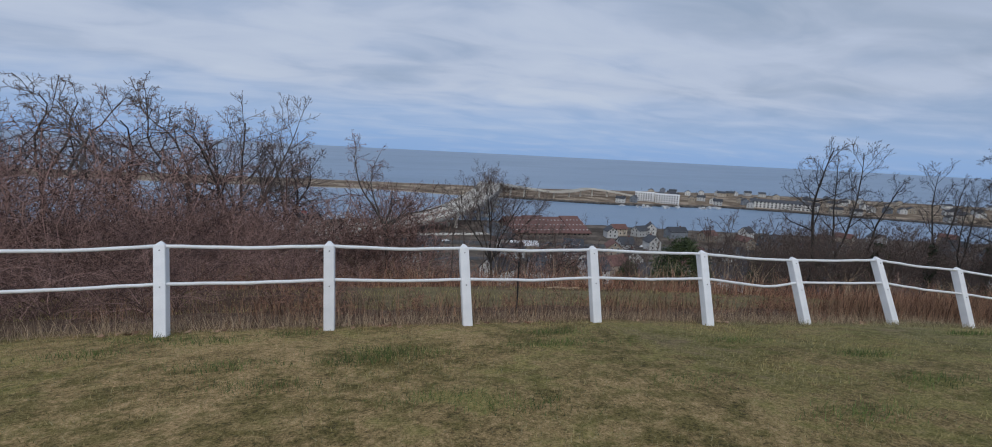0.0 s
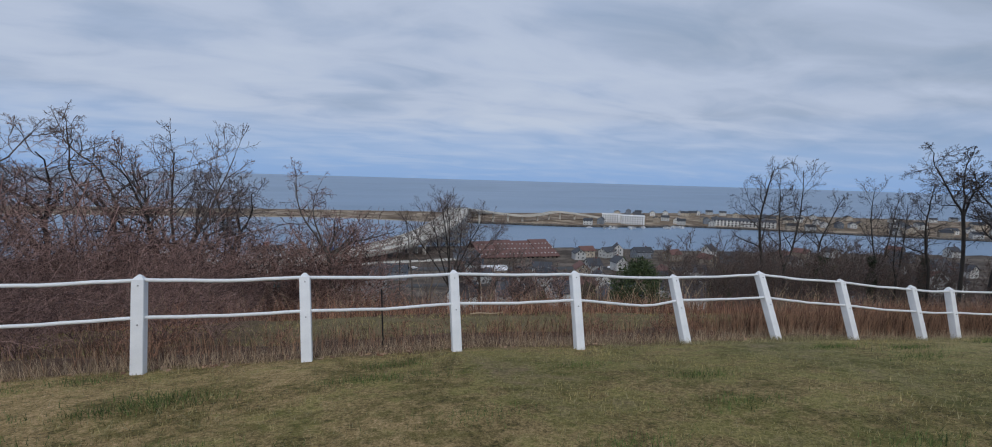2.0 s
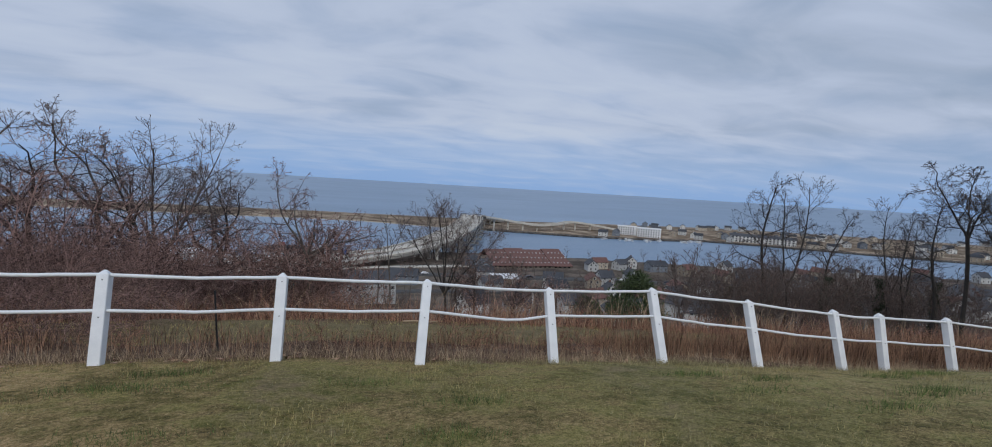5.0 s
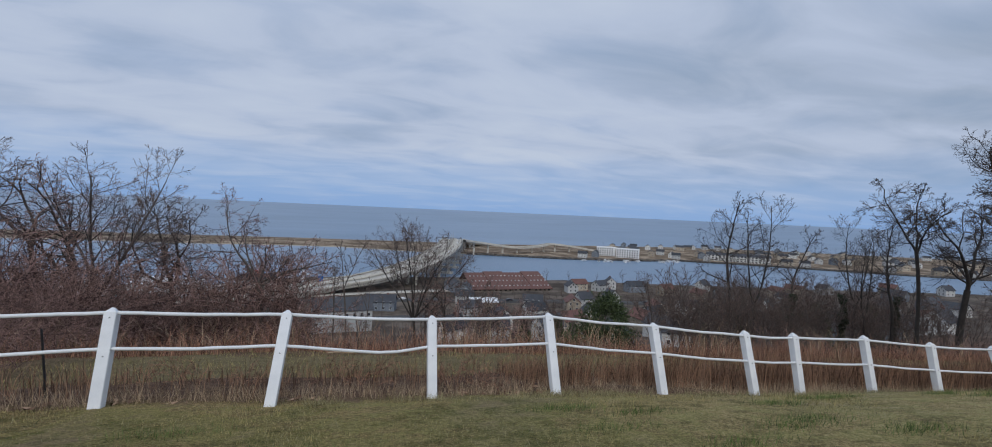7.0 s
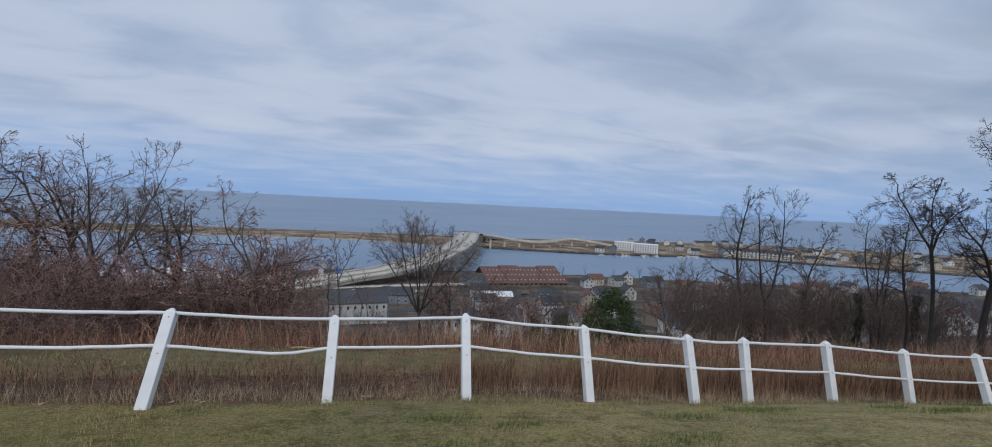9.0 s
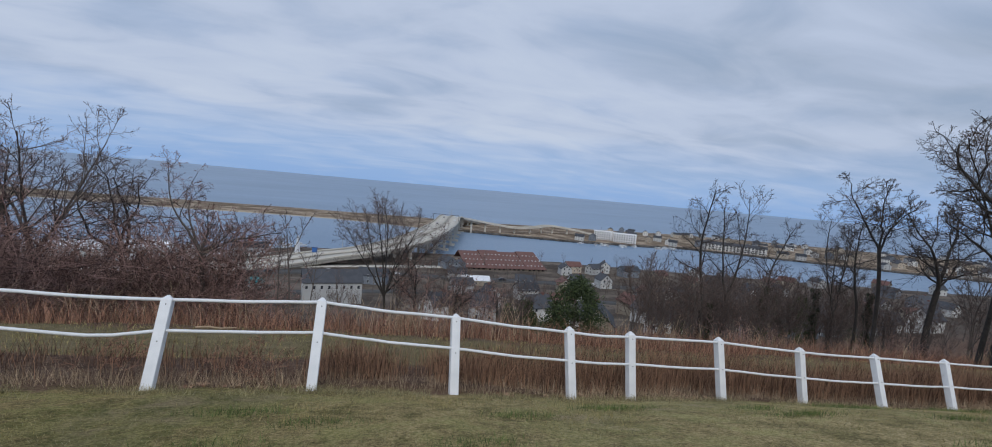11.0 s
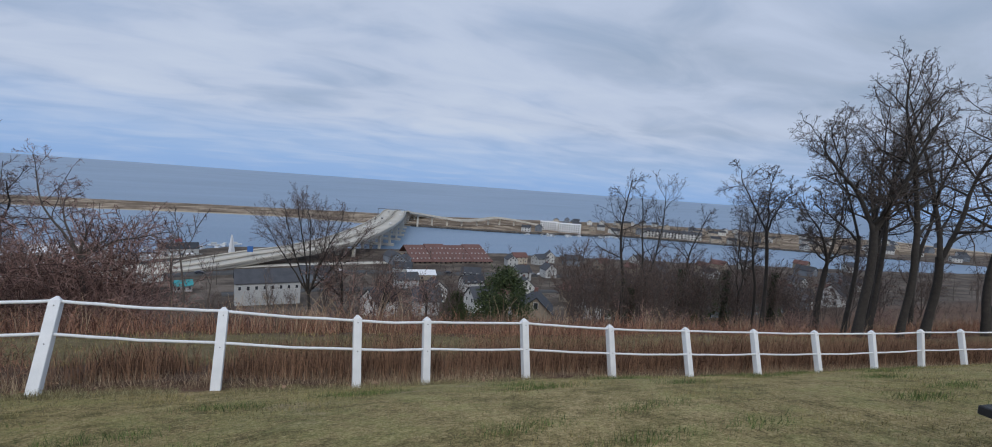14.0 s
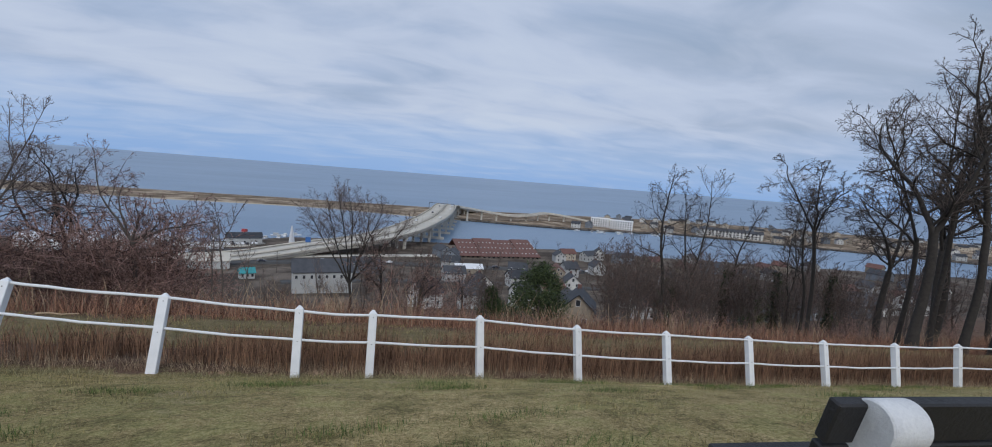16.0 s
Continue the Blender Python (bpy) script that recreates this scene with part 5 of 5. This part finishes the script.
bmesh.ops.create_cone(bm, segments=4, radius1=2.2, radius2=0.5, depth=13, matrix=Matrix.Translation((0, 0, 6.5)), cap_ends=True)
part("shaft", bm, M_SHRINK, pole)


def motor_boat():
    t = empty("motor_boat", Matrix(), "small white motor boat with a covered cabin", "boat", "moored boats")
    bm = bmesh.new()
    sec = [(-4.5, 1.4, 1.0), (0, 1.5, 1.0), (3, 1.1, 1.15), (5, 0.05, 1.4)]
    rings = []
    for x, w, z in sec:
        rings.append([bm.verts.new(p) for p in ((x, -w, z), (x, -w * 0.6, -0.4), (x, w * 0.6, -0.4), (x, w, z))])
    for a, b in zip(rings, rings[1:]):
        for i in range(4):
            bm.faces.new((a[i], a[(i + 1) % 4], b[(i + 1) % 4], b[i]))
    bm.faces.new(rings[0])
    bm.faces.new(rings[-1][::-1])
    bmesh.ops.recalc_face_normals(bm, faces=bm.faces)
    part("hull", bm, M_SHRINK, t)
    bm = bmesh.new()
    box(bm, -2.5, 1.6, -1.1, 1.1, 1.0, 2.5)
    bevel(bm, 0.2)
    part("cabin", bm, M_SIDING, t)
    bm = bmesh.new()
    box(bm, 1.45, 1.65, -0.9, 0.9, 1.6, 2.2)
    part("windscreen", bm, M_GLASS, t)
    return t


boat = motor_boat()
rb = random.Random(9)
fb = True
for i in range(58):
    if i < 22:
        x, y = -55 + rb.uniform(-70, 26), 0
        y = np.interp(x, *TOWN) + rb.uniform(8, 26)
        z = SEA
    elif i < 44:
        x = rb.uniform(285, 440)
        y = np.interp(x, *NEAR) - rb.uniform(4, 24)
        z = SEA
    else:
        x, y = rb.uniform(-150, -70), rb.uniform(300, 345)
        z = h(x, y) + 1.2
    ob = boat if fb else copy_thing(boat, Matrix())
    fb = False
    ob.matrix_basis = pose(x, y, z, 0, 0, rb.choice((80, 100, 260, 10)) + rb.uniform(-8, 8))


def car():
    t = empty("car", Matrix(), "parked car seen from far above", "car", "parked cars")
    bm = bmesh.new()
    prism(bm, [(-2.2, 0.35), (2.2, 0.35), (2.25, 0.8), (1.2, 0.95), (0.6, 1.45), (-1.3, 1.45), (-1.9, 0.95), (-2.25, 0.85)], -0.85, 0.85)
    bmesh.ops.recalc_face_normals(bm, faces=bm.faces)
    bevel(bm, 0.05)
    part("body", bm, M_CAR, t)
    for sx in (-0.75, 0.75):
        for sy in (-1.4, 1.4):
            bm = bmesh.new()
            bmesh.ops.create_cone(bm, segments=10, radius1=0.34, radius2=0.34, depth=0.22, cap_ends=True, matrix=Matrix.Translation((sx, sy, 0.34)) @ Matrix.Rotation(radians(90), 4, "Y"))
            part("wheel", bm, M_BLACK, t)
    return t


M_CAR = material("car_paint", (0.03, 0.035, 0.05), (0.75, 0.75, 0.76), 0.01, 0.02, 0.3, 0.0, coat=0.5, per_object=1.6)
auto = car()
for i in range(46):
    if i < 6:
        j = (24, 27, 31, 36, 39, 41)[i]
        p = path[j]
        d = path[j + 1] - path[j]
        s = Vector((d.y, -d.x, 0)).normalized() * (8.5 if i % 2 else -6)
        m = pose(p.x + s.x, p.y + s.y, p.z + 0.02, 0, 0, math.degrees(math.atan2(-d.x, d.y)))
    elif i < 26:
        x = -104 + (i - 6) * 2.6
        y = 330 + (i - 6) * 1.15
        m = pose(x, y, h(-60, 330) + 0.52, 0, 0, 20)
    else:
        x = rb.uniform(-120, 200)
        y = float(np.interp(x, [-160, -90, -40, 0, 60, 160, 260], [250, 268, 282, 292, 285, 270, 240]))
        m = pose(x, y, h(x, y) + 0.55, 0, 0, -78 + rb.uniform(-5, 5))
    ob = auto if i == 0 else copy_thing(auto, Matrix())
    ob.matrix_basis = m

# ---- town trees ----
small = bare_tree("town_tree", 81, 9.0, 0.16, "leafless town tree with a haze of brown twigs", "tree", spread=0.6, kids=(7, 5, 3), thick=0.7, droop=0.08, twist=0.17, group="town trees")
rt2 = random.Random(31)
count = 0
for i in range(1500):
    if count > 238:
        break
    y = 70 + 305 * rt2.random()
    x = rt2.uniform(-0.5, 1.35) * y if i % 3 else rt2.uniform(110, 420)
    if i % 3 == 0:
        y = 20 + 250 * rt2.random()
    if y > np.interp(x, *TOWN) - 6 or deck_near(x, y) or (78 < x < 156 and 332 < y < 372) or (x < 25 and y > 200) or (-18 < x < 16 and 150 < y < 205):
        continue
    if any((x - a) ** 2 + (y - b) ** 2 < 6.5 ** 2 for a, b in placed):
        continue
    s = rt2.uniform(0.8, 1.35)
    ob = small if count == 0 else copy_thing(small, Matrix())
    ob.matrix_basis = Matrix.Translation((x, y, h(x, y))) @ pose(0, 0, 0, 0, 0, rt2.random() * 360) @ Matrix.Scale(s, 4)
    count += 1
for i in range(60):
    x = rt2.uniform(440, 1100)
    near, far = np.interp(x, *NEAR), np.interp(x, *FAR)
    y = near + 12 + (far - near - 40) * rt2.random()
    ob = copy_thing(small, Matrix())
    ob.matrix_basis = Matrix.Translation((x, y, h(x, y))) @ pose(0, 0, 0, 0, 0, rt2.random() * 360) @ Matrix.Scale(rt2.uniform(0.7, 1.0), 4)


def evergreen(name, seed, height, width, label, group=""):
    """A dense evergreen: a trunk and a crown of many small leafy sprays in uneven clumps."""
    rs = np.random.RandomState(seed)
    t = empty(name, Matrix(), label, "tree", group)
    w = Wood(7)
    w.add([(0, 0, -0.5), (0.05, 0, height * 0.5), (0, 0.05, height * 0.95)], [0.16, 0.11, 0.02])
    w.mesh("trunk", M_BARK, t)
    clumps = []
    for i in range(110):
        u = rs.rand() ** 0.8
        z = height * (0.08 + 0.92 * u)
        r = width * 0.5 * (1 - u ** 1.8) ** 0.6 * (0.55 + 0.5 * rs.rand())
        a = rs.rand() * 6.28
        clumps.append((r * math.cos(a), r * math.sin(a), z, 0.35 + 0.35 * rs.rand()))
    c = np.array(clumps)
    n = 12000
    who = rs.randint(0, len(c), n)
    d = rs.normal(0, 1, (n, 3))
    d /= np.linalg.norm(d, axis=1, keepdims=True)
    p = c[who, :3] + d * (c[who, 3] * rs.rand(n) ** 0.4)[:, None] * width / 4.5
    a = rs.normal(0, 1, (n, 3))
    a /= np.linalg.norm(a, axis=1, keepdims=True)
    b = np.cross(a, d) * 0.07
    L = (0.14 + 0.16 * rs.rand(n))[:, None]
    v = np.stack([p - b, p + b, p + (a + d) * L * 0.9], 1).reshape(-1, 3)
    raw("crown", v, np.arange(3 * n).reshape(-1, 3), M_LEAF, t, "", "stuff")
    return t


green = evergreen("evergreen_tree", 5, 7.5, 6.5, "rounded dark green evergreen tree on the slope")
green.matrix_basis = pose(29.0, 40.0, h(29, 40) - 0.2) @ Matrix.Scale(1.12, 4)
dark = evergreen("evergreen_tree", 9, 8, 4.5, "dark evergreen tree among the bare hillside trees", "hillside evergreens")
fd = True
for x, y, s in ((80, 62, 1.2), (92, 66, 1.2), (75, 78, 1.3), (100, 80, 1.2), (112, 70, 1.2), (88, 90, 1.2), (60, 110, 1.0), (44, 105, 1.0), (24.5, 43, 0.75)):
    ob = dark if fd else copy_thing(dark, Matrix())
    fd = False
    ob.matrix_basis = Matrix.Translation((x, y, h(x, y) - 0.2)) @ Matrix.Scale(s, 4)


def ivy_trunk(seed, height):
    rs = np.random.RandomState(seed)
    t = empty("ivy_covered_tree", Matrix(), "broken bare trunk sleeved in dark ivy", "tree", "ivy-covered trunks")
    w = Wood(7)
    pts = [(0, 0, -0.5), (0.2, 0.1, height * 0.4), (0.1, 0.2, height * 0.8), (0.4, 0.1, height)]
    w.add(pts, [0.22, 0.18, 0.12, 0.04])
    w.add([(0.15, 0.1, height * 0.5), (0.9, 0.2, height * 0.68), (1.1, 0.2, height * 0.9)], [0.1, 0.07, 0.02])
    w.mesh("trunk", M_BARK, t)
    n = 5200
    u = rs.rand(n)
    P = np.array(pts)
    base = np.stack([np.interp(u, [0, 0.4, 0.8, 1], P[:, k]) for k in range(3)], -1)
    r = 0.42 * (0.6 + 0.4 * np.sin(u * 17 + seed)) * rs.rand(n) ** 0.5 + 0.12
    a = rs.rand(n) * 6.28
    p = base + np.stack([np.cos(a) * r, np.sin(a) * r, 0 * r], -1)
    q = rs.normal(0, 0.09, (n, 2, 3))
    v = np.stack([p, p + q[:, 0], p + q[:, 1]], 1).reshape(-1, 3)
    raw("ivy", v, np.arange(3 * n).reshape(-1, 3), M_IVY, t, "", "stuff")
    return t


ivy = ivy_trunk(3, 8.0)
ivy.matrix_basis = pose(47, 33, h(47, 33))
for x, y, s, tu in ((52, 31, 0.95, 90), (43, 36, 0.8, 200), (58, 30, 0.9, 20)):
    copy_thing(ivy, Matrix()).matrix_basis = Matrix.Translation((x, y, h(x, y))) @ pose(0, 0, 0, 0, 0, tu) @ Matrix.Scale(s, 4)
